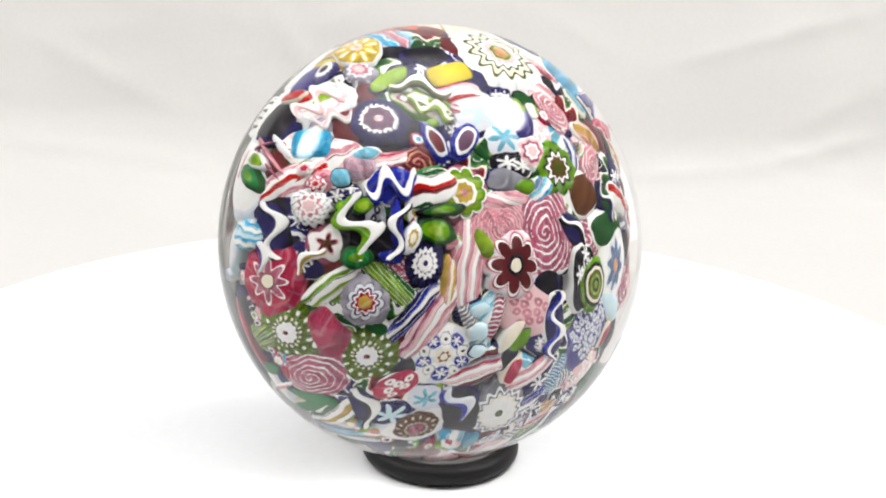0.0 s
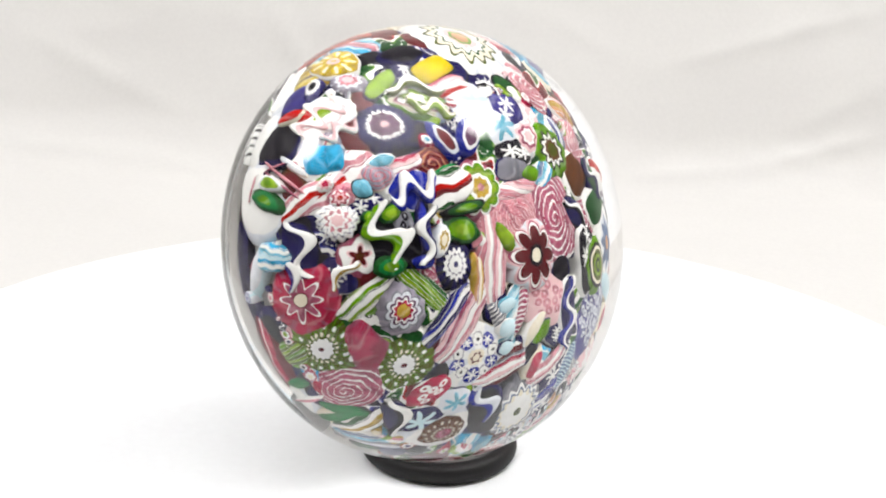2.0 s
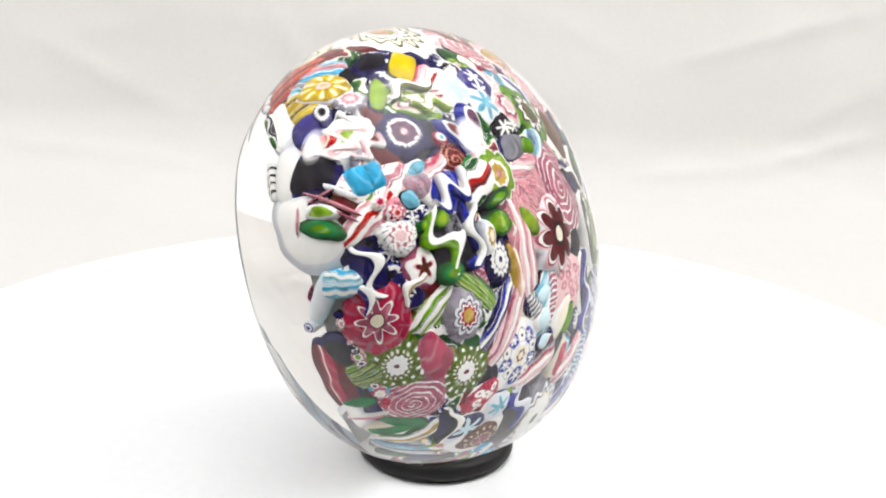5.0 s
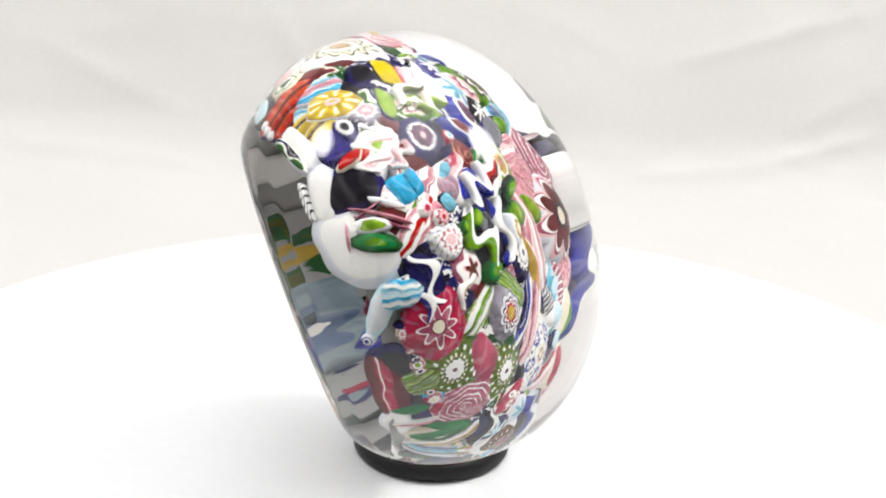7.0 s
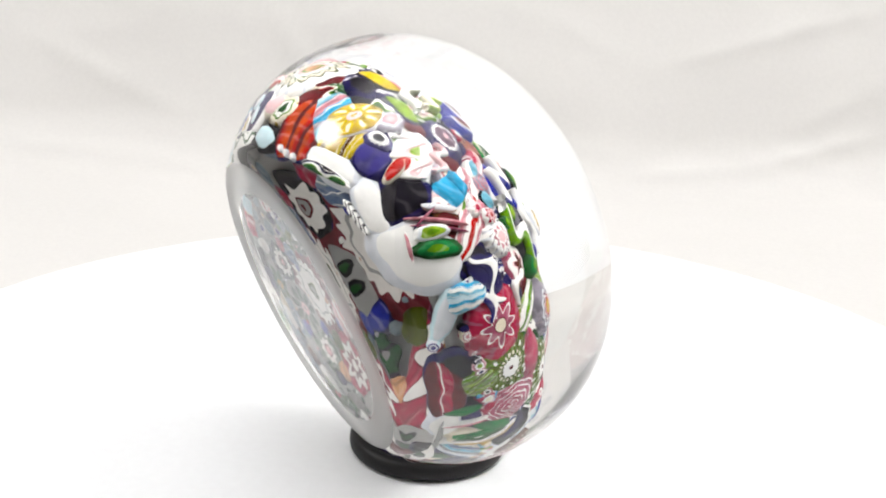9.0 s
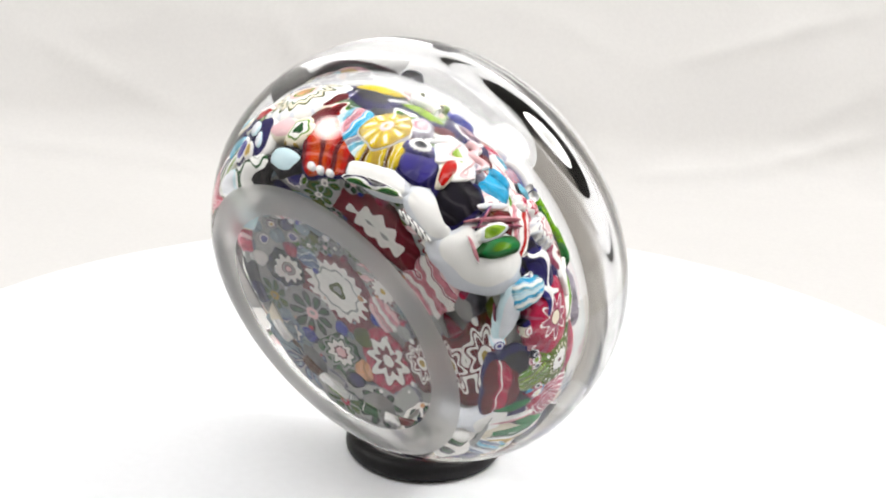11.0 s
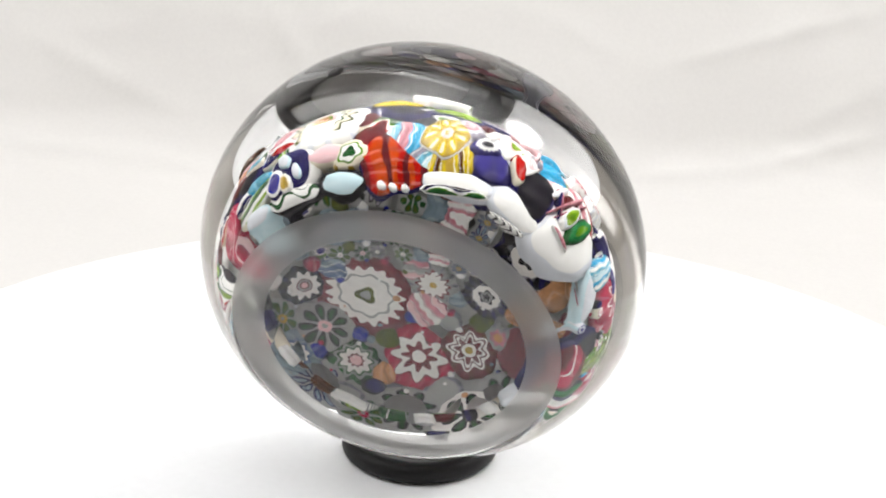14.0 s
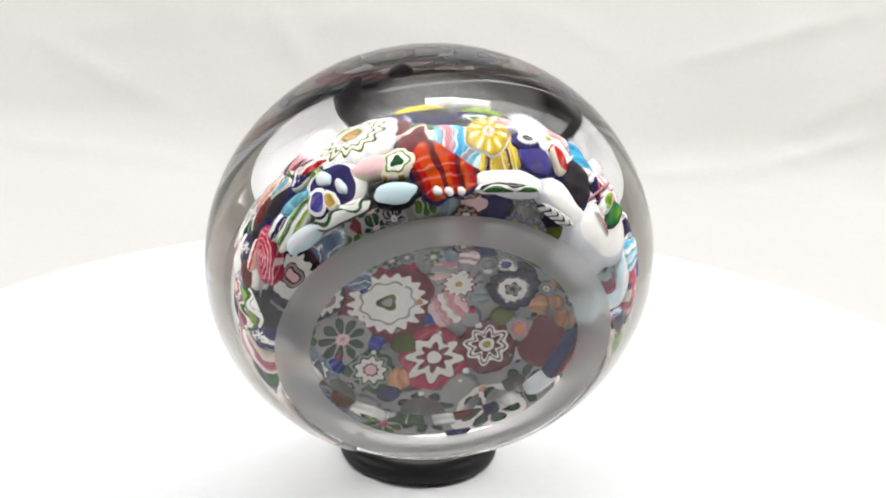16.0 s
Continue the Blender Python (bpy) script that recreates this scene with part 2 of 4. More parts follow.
# ---- paperweight ----
# Its own space: z along the axis towards the dome, millimetres turned into metres.
TILT, TURN0 = 19.56, -149.72
axis = Vector((0, math.cos(radians(TILT)), math.sin(radians(TILT))))
side = axis.cross(Vector((1, 0, 0)))
LEAN = Matrix(((1, side.x, axis.x, 0), (0, side.y, axis.y, 0), (0, side.z, axis.z, 0), (0, 0, 0, 1)))
WEIGHT_START = Matrix.Translation((-0.64 * MM, 4.29 * MM, 40.91 * MM)) @ Matrix.Rotation(radians(TURN0), 4, "Z") @ LEAN
weight = tagged(new("paperweight"), "round clear glass paperweight packed with colourful millefiori canes", "paperweight")

A, C, D = 39.80, 32.44, 30.66      # half width of the glass, its height above and below the widest line
ZB, RB = 22.38, 26.9    # base plane and its radius
SA, SC, SZ = 28.0, 16.2, -4.3   # the shell on which the canes lie


def glass_body():
    prof = []
    n = 90
    for i in range(n + 1):
        a = math.pi / 2 * i / n
        prof.append((A * math.sin(a) ** (2 / 2.142), C * max(math.cos(a), 0) ** (2 / 2.142), 0))
    low = ZB - 1.3
    for i in range(1, 61):
        z = low * i / 60
        prof.append((A * (1 - (z / D) ** 2.118) ** (1 / 2.118), -z, 0))
    r0, z0 = prof[-1][:2]
    for f, g in ((0.25, 0.42), (0.5, 0.72), (0.75, 0.92), (1.0, 1.0)):
        prof.append((r0 + (RB - r0) * f, z0 + (-ZB - z0) * g, 1 if f > 0.5 else 0))
    prof += [(25.2, -ZB, 1), (23.0, -ZB, 1), (22.6, -ZB + 0.015, 1), (22.2, -ZB + 0.03, 0),
             (14, -ZB + 0.04, 0), (7, -ZB + 0.04, 0), (0, -ZB + 0.04, 0)]
    prof = [(r * MM, z * MM, s) for r, z, s in prof]
    verts, faces, index = revolved(prof, 224)
    # the ground base is a little out of square with the dome
    verts = [(x, y, z + 0.018 * y * min(1, max(0, (-z / MM - ZB + 4) / 4))) for x, y, z in verts]
    ob = mesh_from("glass_dome", verts, faces, index, [CRYSTAL, GROUND], weight,
                   "clear polished crystal dome with a ground base rim")
    ob.visible_shadow = False
    return ob


def under(r):
    """Height of the underside of the cane bed at that radius."""
    return 3.7 - 14.2 * (min(r, 27.2) / 27.0) ** 4.58


def cushion():
    prof = []
    top = 1.9
    for i in range(41):
        a = radians(98) * i / 40
        prof.append(((SA - top) * math.sin(a), SZ + (SC - top) * math.cos(a), 1 if i < 27 else 0))
    for i in range(31):
        r = 26.3 * (1 - i / 30)
        prof.append((r, under(r) + 1.6 - 1.0 * (r / 26.3) ** 4, 0))
    prof = [(max(r, 0) * MM, z * MM, s) for r, z, s in prof]
    prof[0], prof[-1] = (0, prof[0][1], 1), (0, prof[-1][1], 0)
    return mesh_from("cushion", *revolved(prof, 128), [CUSHION, GAP_SHADE], weight, "greyish translucent glass bed between the canes")


glass_body()
cushion()

# ---- canes ----
HUES["mist"] = (0.35, 0.352, 0.345)
GLASS["mist"] = material("mist_cane_glass", HUES["mist"], 0.4, 0.1, spread=0.10, grain=700, coarse=200)

# Patterns: what colour the end or side of a cane has at (u, v), both from -1 to 1.


def cog(layers):
    return ("cog", layers, "%s glass cane with a crimped %s and %s flower end" % (layers[-1][3], layers[-2][3], layers[0][3]))


def plain(hue):
    return ("cog", [(0.5, 0.0, 0, hue), (0.84, 0.05, 4, hue), (1, 0.02, 3, SHADE.get(hue, hue))], "plain lump of %s glass among the canes" % hue)


def plain4(hue):
    return ("block", [(0.5, 0.0, 0, hue), (1, 0.01, 3, hue)], "square block of %s glass among the canes" % hue)


def rose(a, b, turns):
    def hue(u, v, g):
        r, t = math.hypot(u, v), math.atan2(v, u)
        w = r * turns + t / math.tau + 0.22 * math.sin(3 * t + g) * r + 0.12 * math.sin(7 * t + 2 * g) * r
        k = w % 1.0
        edge = 0.20 + 0.10 * math.sin(2 * t + 3 * g)
        return b if k < edge else ("rosewood" if k < edge + 0.10 and a != "rosewood" else "crimson" if k > 0.9 and r < 0.5 else a)
    return ("paint", hue, "%s and %s spiral rose glass cane" % (a, b))


def bars(hues, twist, wave):
    n = len(hues)

    def hue(u, v, g):
        w = v + wave * math.sin(3.2 * u + g) * 1.3 + twist * u + (0.05 * math.sin(9 * u + 2 * g) if wave else 0)
        w += 0.35 * v * (1 - abs(v)) * math.sin(1.7 * u + g)
        k = (w * 0.5 + 0.5) * n
        h, f = hues[int(math.floor(k)) % n], k % 1.0
        if f < 0.16 and wave:
            return "rosewood" if h in ("pink", "blush", "peach") else "black" if h in ("blue", "navy", "forest", "green") else h
        return "white" if 0.16 < f < 0.27 and h not in ("white", "maroon", "red", "gold", "orange", "emerald") else h
    return ("paint", hue, "%s and %s striped glass cane lying flat" % (hues[0], hues[1]))


NEAR = {"forest": "green", "blue": "indigo", "navy": "blue", "black": "navy", "maroon": "red", "cream": "gold"}


def swirl(a, b, c):
    def hue(u, v, g):
        s = math.sin(5.6 * u + g)
        m = 0.46 * s * (1.35 - 0.35 * abs(s)) + 0.08 * math.sin(11 * u - g)
        w = 0.19 + 0.09 * math.sin(4 * u + 2 * g)
        if abs(v - m) < w or 0.78 < v - m < 0.86:
            return b
        x = a if v > m else c
        return NEAR.get(x, x) if abs(v - m) < w + 0.20 else x
    return ("paint", hue, "%s and %s wavy ribbon glass cane" % (a, b))


def strip(a, b, waves, phase):
    return ("strip", (a, b, waves, phase), "wavy %s glass ribbon edged with %s" % (a, b))


def strip_mesh(name, pattern, seat, half_u, half_v):
    """A ribbon that winds along u, with a rounded back and one coloured edge."""
    _, (a, b, waves, phase), label = pattern
    pts, faces, index = [], [], []
    n, across = 90, 12
    for i in range(n + 1):
        u = -1 + 2 * i / n
        s = math.sin(math.pi * waves * u + phase)
        m = 0.72 * s * (1.3 - 0.3 * abs(s))
        w = (0.56 + 0.14 * math.sin(5 * u + phase)) * (1 - 0.5 * abs(u) ** 6)
        for k in range(across):
            c = -1 + 2 * k / (across - 1)
            pts.append((u, m + c * w, 0.26 * (1 - c * c)))
        pts += [(u, m + w, -1.0), (u, m - w, -1.0)]
    row = across + 2
    for i in range(n):
        for k in range(row):
            j = (k + 1) % row
            faces.append((i * row + k, i * row + j, (i + 1) * row + j, (i + 1) * row + k))
            index.append(1 if k < 4 or k > across - 1 else 0)
    faces += [tuple(range(row)), tuple(n * row + k for k in reversed(range(row)))]
    index += [0, 0]
    verts = seat(np.array(pts), half_u, half_v)
    return mesh_from(name, verts.tolist(), faces, index, [GLASS[a], GLASS[b]], weight, label)


def lattice(a, b, n):
    def hue(u, v, g):
        p = (n * 0.5 * (u + 0.25 * v + 0.1 * math.sin(3 * v + g))) % 1.0
        return b if p < 0.34 else a
    return ("paint", hue, "%s glass cane with fine %s threads" % (a, b))


def mesh_lines(a, b, n):
    def hue(u, v, g):
        if max(abs(u), abs(v)) > 0.88:
            return b
        p, q = (n * 0.5 * (u + 0.4 * v)) % 1.0, (n * 0.5 * (v - 0.3 * u)) % 1.0
        return b if p < 0.26 or q < 0.26 else a
    return ("paint", hue, "%s glass cane with crossing %s threads" % (a, b))


def spots(a, b, n):
    def hue(u, v, g):
        for i in range(n):
            r = 0.78 * math.sqrt((i + 0.45) / n)
            t = 2.39996 * i + g
            d = math.hypot(u - r * math.cos(t), v - r * math.sin(t)) * math.sqrt(n)
            if d < 0.62:
                return b if d > 0.20 else a
        return a
    return ("paint", hue, "%s glass cane with %s ringed dots" % (a, b))


def stars(a, b, n):
    def hue(u, v, g):
        for i in range(n):
            if n == 1:
                cx, cy, size = 0.0, 0.0, 0.86
            else:
                r = 0.66 * math.sqrt((i + 0.3) / n)
                t = 2.39996 * i + g
                cx, cy, size = r * math.cos(t) * 1.1, r * math.sin(t), 0.80 / math.sqrt(n)
            x, y = u - cx, v - cy
            d, t = math.hypot(x, y), math.atan2(y, x)
            if d < size * (0.62 + 0.36 * math.cos(6 * t + g)):
                return b
        return a
    return ("paint", hue, "%s glass cane with small %s stars" % (a, b))


EDGE = {"forest": "black", "olive": "forest", "steel": "navy", "plum": "black"}
CORE = {"forest": "forest", "steel": "haze", "green": "lime", "olive": "olive", "plum": "lilac", "gold": "yellow", "yellow": "cream", "indigo": "blue"}


def petal(a, b, c, n):
    def hue(u, v, g):
        d, t = math.hypot(u, v), math.atan2(v, u)
        if d < 0.26:
            return c if d > 0.10 else b
        k = ((t + g) / math.tau * n) % 1.0 - 0.5
        half = 0.40 * math.sin(min(1, (d - 0.20) / 0.78) * math.pi) ** 0.6 if d < 0.97 else 0
        if abs(k) < half * 0.42 and 0.42 < d < 0.86:
            return CORE.get(a, a)
        return EDGE.get(a, a) if abs(k) < half else b
    return ("paint", hue, "%s petal flower glass cane on %s" % (a, b))


def dotcog(a, b, c):
    def hue(u, v, g):
        d, t = math.hypot(u, v), math.atan2(v, u)
        if d < 0.09:
            return "maroon"
        if d < 0.37 + 0.03 * math.cos(12 * t):
            return "white" if c == "white" else b
        for rad, n, size in ((0.50, 18, 0.045), (0.82, 14, 0.062)):
            k = round(t / math.tau * n) * math.tau / n
            x, y = d * math.cos(t - k) - rad, d * math.sin(t - k)
            if (x / 1.5) ** 2 + y * y < size ** 2:
                return c if rad > 0.6 else "cream"
        k = (t / math.tau * 14) % 1.0
        return b if (0.12 < k < 0.26 or 0.74 < k < 0.88) and d > 0.42 and c == "white" else a
    return ("paint", hue, "%s glass cane with %s dotted edge" % (a, c))


def posy(a, b, c):
    def hue(u, v, g):
        d, t = math.hypot(u, v), math.atan2(v, u)
        if d < 0.28:
            return "maroon" if 0.12 < d < 0.17 + 0.03 * math.cos(6 * t) else c
        k = (t / math.tau * 10) % 1.0 - 0.5
        i = int(math.floor(t / math.tau * 10)) % 2
        x, y = d - 0.64, d * math.sin(k * math.tau / 10)
        r, s = math.hypot(x, y), math.atan2(y, x)
        if i:
            return "white" if r < 0.12 + 0.07 * math.cos(6 * s) else b if r < 0.25 else "milk"
        return "black" if r < 0.05 else ("lilac" if 0.18 < r < 0.21 else a)
    return ("paint", hue, "posy glass cane of %s and %s petals" % (a, b))


# the darker seam colour of each coat
SHADE = {"crimson": "rosewood", "green": "forest", "navy": "black", "lilac": "milk", "white": "milk", "cream": "gold",
         "red": "maroon", "lime": "green", "emerald": "forest", "indigo": "navy", "sky": "azure", "ice": "sky",
         "blush": "pink", "milk": "ice", "maroon": "brown", "blue": "navy", "black": "navy", "forest": "black",
         "grey": "lilac", "orange": "red", "brown": "black", "mist": "grey"}


def cane_mesh(name, pattern, g, fine, seat, half_u, half_v, depth, dome, spread=1.0, bare=False):
    """One cane: a patterned end, slightly domed, with crimped edge and a tapered side. seat(u, v, w) sets a point in the bed."""
    kind, spec, label = pattern
    seg = 128 if fine else 72
    if kind == "cog" and max(k for _, _, k, _ in spec) > 7:
        seg = 168
    th = np.arange(seg) * math.tau / seg
    edge = 1 + 0.05 * np.sin(2 * th + g) + 0.05 * np.sin(3 * th + 2.1 * g) + 0.03 * np.sin(5 * th + 3 * g) + 0.02 * np.sin(9 * th + g)
    if kind == "block":
        edge = (1 + (edge - 1) * 0.3) * (np.abs(np.cos(th)) ** 5 + np.abs(np.sin(th)) ** 5) ** (-1 / 5)
    if kind == "paint":
        edge = edge * (np.abs(np.cos(th)) ** 2.6 + np.abs(np.sin(th)) ** 2.6) ** (-1 / 2.6)
    rings, hues = [], []
    if kind == "paint":
        n = 42 if fine else 18
        for i in range(1, n + 1):
            rings.append(edge * spread * i / n)
            hues.append(None)
    else:
        prev = np.zeros(seg)
        for f, amp, k, hue in spec:
            ph = g if k and k < 7 else 0.4
            if amp < 0:      # rounded petals with sharp notches
                wave = 1 - 2 * np.abs(np.cos(k * th / 2 + ph)) ** 0.7
            else:
                wave = np.cos(k * th + ph)
            cur = f * (1 + amp * wave * (1 + 0.25 * np.sin(2 * th + 3 * g))) * (edge if f > 0.9 else 1 + (edge - 1) * 0.6)
            if f == 1:
                cur = cur * spread
            cur = np.maximum(cur, prev + 0.004)
            gap = float(np.mean(cur - prev))
            steps = max(1, int(gap / 0.18))
            for s in range(1, steps + 1):
                rings.append(prev + (cur - prev) * s / steps)
                hues.append(hue)
            prev = cur
    flute, coat = 0, 0
    if kind == "cog":
        flute = max(k for _, _, k, _ in spec) or 9
        flute = flute if len(spec) > 2 else 5 if half_u > 2 else 0
        coat = sum(1 for h in hues if h == spec[-1][3]) - (0 if len(spec) > 2 else 3)
    # some canes wear a thin sheath of another colour
    sheath = (None, "white", "black", "white", None, "cream", "navy")[int(g * 7.3) % 7]
    if bare or half_u < 1.2 or (kind == "cog" and ("plain" not in label or spec[0][3] in ("white", "indigo", "milk", "black"))):
        sheath = None
    names = []

    def slot(hue):
        if hue not in names:
            names.append(hue)
        return names.index(hue)

    pts, faces, index = [(0.0, 0.0, dome)], [], []
    for rr in rings:
        for a, r in zip(th, rr):
            q = r / edge[int(round(a * seg / math.tau)) % seg]
            drop = max(0, q - spread + 0.16) / 0.16
            pts.append((r * math.cos(a), r * math.sin(a), dome * (1 - q * q) - drop * drop * (0.50 if spread < 1.18 else 0.2)))
    tops = len(rings)
    last = rings[-1]
    for f, w in ((1.0, -1.3), (0.97, -0.5 * depth), (0.88, -depth)):
        for a, r in zip(th, last):
            pts.append((f * r * math.cos(a), f * r * math.sin(a), w))

    for k in range(tops):
        for i in range(seg):
            j = (i + 1) % seg
            if k == 0:
                f = (0, 1 + i, 1 + j)
            else:
                f = (1 + (k - 1) * seg + i, 1 + k * seg + i, 1 + k * seg + j, 1 + (k - 1) * seg + j)
            faces.append(f)
            if kind == "paint":
                u = sum(pts[q][0] for q in f) / len(f)
                v = sum(pts[q][1] for q in f) / len(f)
                q = Vector((u * 1.9, v * 1.9, g))
                u, v = u + 0.09 * noise.noise(q), v + 0.09 * noise.noise(q + Vector((7.1, 3.3, 1.7)))
                u, v = u + 0.025 * noise.noise(q * 3.1), v + 0.025 * noise.noise(q * 3.1 + Vector((2.1, 9.3, 4.7)))
                hue = spec(u, v, g)
                if sheath and k > 0.90 * tops and hue != sheath:
                    hue = sheath
                index.append(slot(hue))
            else:
                hue = hues[k]
                if sheath and k == tops - 1 and hue != sheath:
                    hue = sheath
                elif k > tops - coat and flute and (flute * i / seg + 0.06 * math.sin(5 * g + i)) % 1.0 < 0.26:
                    hue = SHADE.get(hue, hue)
                index.append(slot(hue))
    for k in range(tops, tops + 3):
        for i in range(seg):
            j = (i + 1) % seg
            faces.append((1 + (k - 1) * seg + i, 1 + k * seg + i, 1 + k * seg + j, 1 + (k - 1) * seg + j))
            index.append(index[(tops - 1) * seg + i])
    base = 1 + (tops + 2) * seg
    faces.append(tuple(base + i for i in range(seg)))
    index.append(index[(tops - 1) * seg])
    verts = seat(np.array(pts), half_u, half_v)
    return mesh_from(name, verts.tolist(), faces, index, [GLASS[n] for n in names], weight, label)


def bed_seat(lon, lat, spin, lift):
    a, b, s = radians(lon), radians(lat), radians(spin)
    c = np.array([SA * math.sin(b) * math.cos(a), SA * math.sin(b) * math.sin(a), SC * math.cos(b)])
    e = np.array([-math.sin(a), math.cos(a), 0])
    n = np.array([-SA * math.cos(b) * math.cos(a), -SA * math.cos(b) * math.sin(a), SC * math.sin(b)])
    n = n / np.linalg.norm(n)
    t1, t2 = math.cos(s) * e + math.sin(s) * n, -math.sin(s) * e + math.cos(s) * n
    radii = np.array([SA, SA, SC])

    def seat(p, hu, hv):
        q = c + p[:, :1] * hu * t1 + p[:, 1:2] * hv * t2
        q = q / radii
        q = q / np.linalg.norm(q, axis=1, keepdims=True) * radii
        nrm = q / radii ** 2
        nrm = nrm / np.linalg.norm(nrm, axis=1, keepdims=True)
        q = q + nrm * (p[:, 2:3] + lift)
        return (q + np.array([0, 0, SZ])) * MM
    return seat


PLACED = []
count = 0


def cane(lon, lat, spin, half_u, half_v, pattern, over=0.0):
    global count
    count += 1
    big = max(half_u, half_v)
    mean = math.sqrt(half_u * half_v)
    lift = over + 0.03 * (count % 5) + (0.25 if mean < 1.5 else 0.12 if mean < 2.6 else 0.0)
    depth = min(5.0, 2.2 + 0.7 * min(half_u, half_v)) if lat < 75 else 3.2
    fine = pattern[0] == "paint" and big > 2.2
    if pattern[0] == "strip":
        strip_mesh("ribbon", pattern, bed_seat(lon, lat, spin, lift - 0.15), half_u, half_v)
        return
    reach = 1.08 if mean < 1.5 else 1.16 if lat > 92 else 1.22 if pattern[0] == "paint" else 1.12
    if over > 0:
        reach = min(reach, 1.02)
    if pattern[0] != "paint" and mean > 1.5:
        lift += 0.08
    cane_mesh("cane", pattern, count * 1.37, fine, bed_seat(lon, lat, spin, lift), half_u, half_v, depth,
              0.52 if mean > 1.5 else 0.25, reach)
    a, b = radians(lon), radians(lat)
    PLACED.append((math.sin(b) * math.cos(a) * SA, math.sin(b) * math.sin(a) * SA, math.cos(b) * SC,
                   math.sqrt(half_u * half_v)))


ENDS = []


def cane_end(x, y, spin, half, pattern, name="cane"):
    global count
    ENDS.append((x, y, half))
    count += 1
    s = radians(spin)

    r0 = math.hypot(x, y)
    er = np.array([x, y]) / max(r0, 1e-6)
    fall = (under(r0 + 0.1) - under(r0 - 0.1)) / 0.2 if 0.2 < r0 < 26.8 else 0.0
    squash = 1 / math.sqrt(1 + fall * fall)
    thin = min(1.0, max(0.12, (26.4 - r0) / 9.0))    # the bed tapers to its rim

    def seat(p, hu, hv):
        dx = hu * (p[:, 0] * math.cos(s) + p[:, 1] * math.sin(s))
        dy = hu * (p[:, 0] * math.sin(s) - p[:, 1] * math.cos(s))
        along = dx * er[0] + dy * er[1]
        px, py = x + dx + along * (squash - 1) * er[0], y + dy + along * (squash - 1) * er[1]
        low = np.array([under(r) for r in np.hypot(px, py)])
        out = (np.where(p[:, 2] < 0, p[:, 2] * thin, p[:, 2]) * 0.6 + 0.2 + 0.03 * (count % 5)) * squash
        return np.stack([px + out * fall * er[0], py + out * fall * er[1], low - out], 1) * MM
    cane_mesh(name, pattern, count * 1.37, half > 2.4, seat, half, half, 4.0 if r0 < 17 else 1.8, 0.25, 1.12, True)

# ---- canes seen through the dome: place on the bed (degrees), turn, half length and half width (mm), pattern ----
cane(-62.5, 51.8, 141, 4.32, 3.88, cog([(.14,0,0,'blush'),(.48,.06,9,'plum'),(.60,.10,20,'white'),(1,.03,7,'navy')]))
cane(11.6, 19.3, -18, 3.64, 3.03, cog([(.12,0,0,'navy'),(.36,.06,9,'white'),(.42,.08,12,'lilac'),(.60,.10,14,'white'),(1,.07,14,'navy')]))
cane(19.2, 41.8, 64, 3.66, 3.71, cog([(.26,.05,6,'gold'),(.36,.14,9,'crimson'),(.44,.16,9,'white'),(.50,-.16,9,'plum'),(.62,-.16,9,'milk'),(.70,-.14,9,'grey'),(1,-.09,9,'lilac')]), 0.7)
cane(3.1, 77.0, 82, 5.41, 5.32, cog([(.18,0,0,'cream'),(.21,0,0,'maroon'),(.42,.34,8,'rosewood'),(.49,.32,8,'white'),(1,.05,12,'crimson')]))
cane(39.4, 52.5, 49, 4.03, 3.93, dotcog('olive','green','white'))
cane(19.6, 75.9, 76, 4.08, 4.18, dotcog('olive','green','white'))
cane(19.7, 92.0, 106, 2.66, 1.98, bars(['green','olive','lime','olive','green','olive','lime','olive','green'],0,0))
cane(25.1, 59.4, 6, 4.14, 2.41, mesh_lines('crimson','rosewood',16))
cane(36.0, 77.3, 68, 4.91, 3.59, rose('rosewood','white',5))
cane(42.6, 86.5, 53, 3.98, 1.46, plain('emerald'))
cane(50.7, 85.1, 94, 4.53, 1.76, bars(['white','gold','white','forest'],0,.1))
cane(59.8, 94.5, 46, 5.15, 1.69, bars(['steel','milk','grey','sky','steel'],0,.15))
cane(71.6, 69.9, 41, 5.46, 3.17, plain('white'))
cane(71.3, 68.5, 26, 2.86, 2.21, dotcog('brown','rosewood','cream'), 0.7)
cane(61.9, 67.5, 31, 2.97, 2.20, stars('navy','ice',1))
cane(68.4, 55.2, 26, 2.42, 1.80, stars('milk','sky',1))
cane(54.1, 70.8, -21, 4.10, 2.07, plain('navy'))
cane(54.3, 70.6, -35, 3.72, 1.39, strip('white','black',1,1.6), 0.7)
cane(56.1, 54.9, 57, 2.91, 1.73, spots('crimson','white',6))
cane(67.2, 38.1, 16, 4.71, 4.31, posy('white','blue','cream'))
cane(98.4, 62.9, -10, 4.68, 4.01, cog([(.14,0,0,'olive'),(.60,.08,12,'white'),(.68,.10,14,'cream'),(.76,.10,14,'steel'),(.88,.10,14,'white'),(1,.08,14,'grey')]))
cane(83.8, 59.2, -50, 5.35, 3.19, plain('black'))
cane(81.1, 54.7, -52, 3.19, 1.71, strip('milk','blue',1,0.3), 0.7)
cane(112.3, 51.4, 3, 3.94, 1.35, bars(['blush','white','pink','blush','white','pink'],0,.08))
cane(103.9, 46.4, 51, 2.41, 1.32, plain('crimson'))
cane(86.6, 42.2, 23, 5.19, 1.87, bars(['maroon','white','blush','white','crimson','grey','maroon'],.5,.1))
cane(111.7, 64.2, 18, 2.72, 0.84, bars(['blue','white','indigo','blue'],.4,.1))
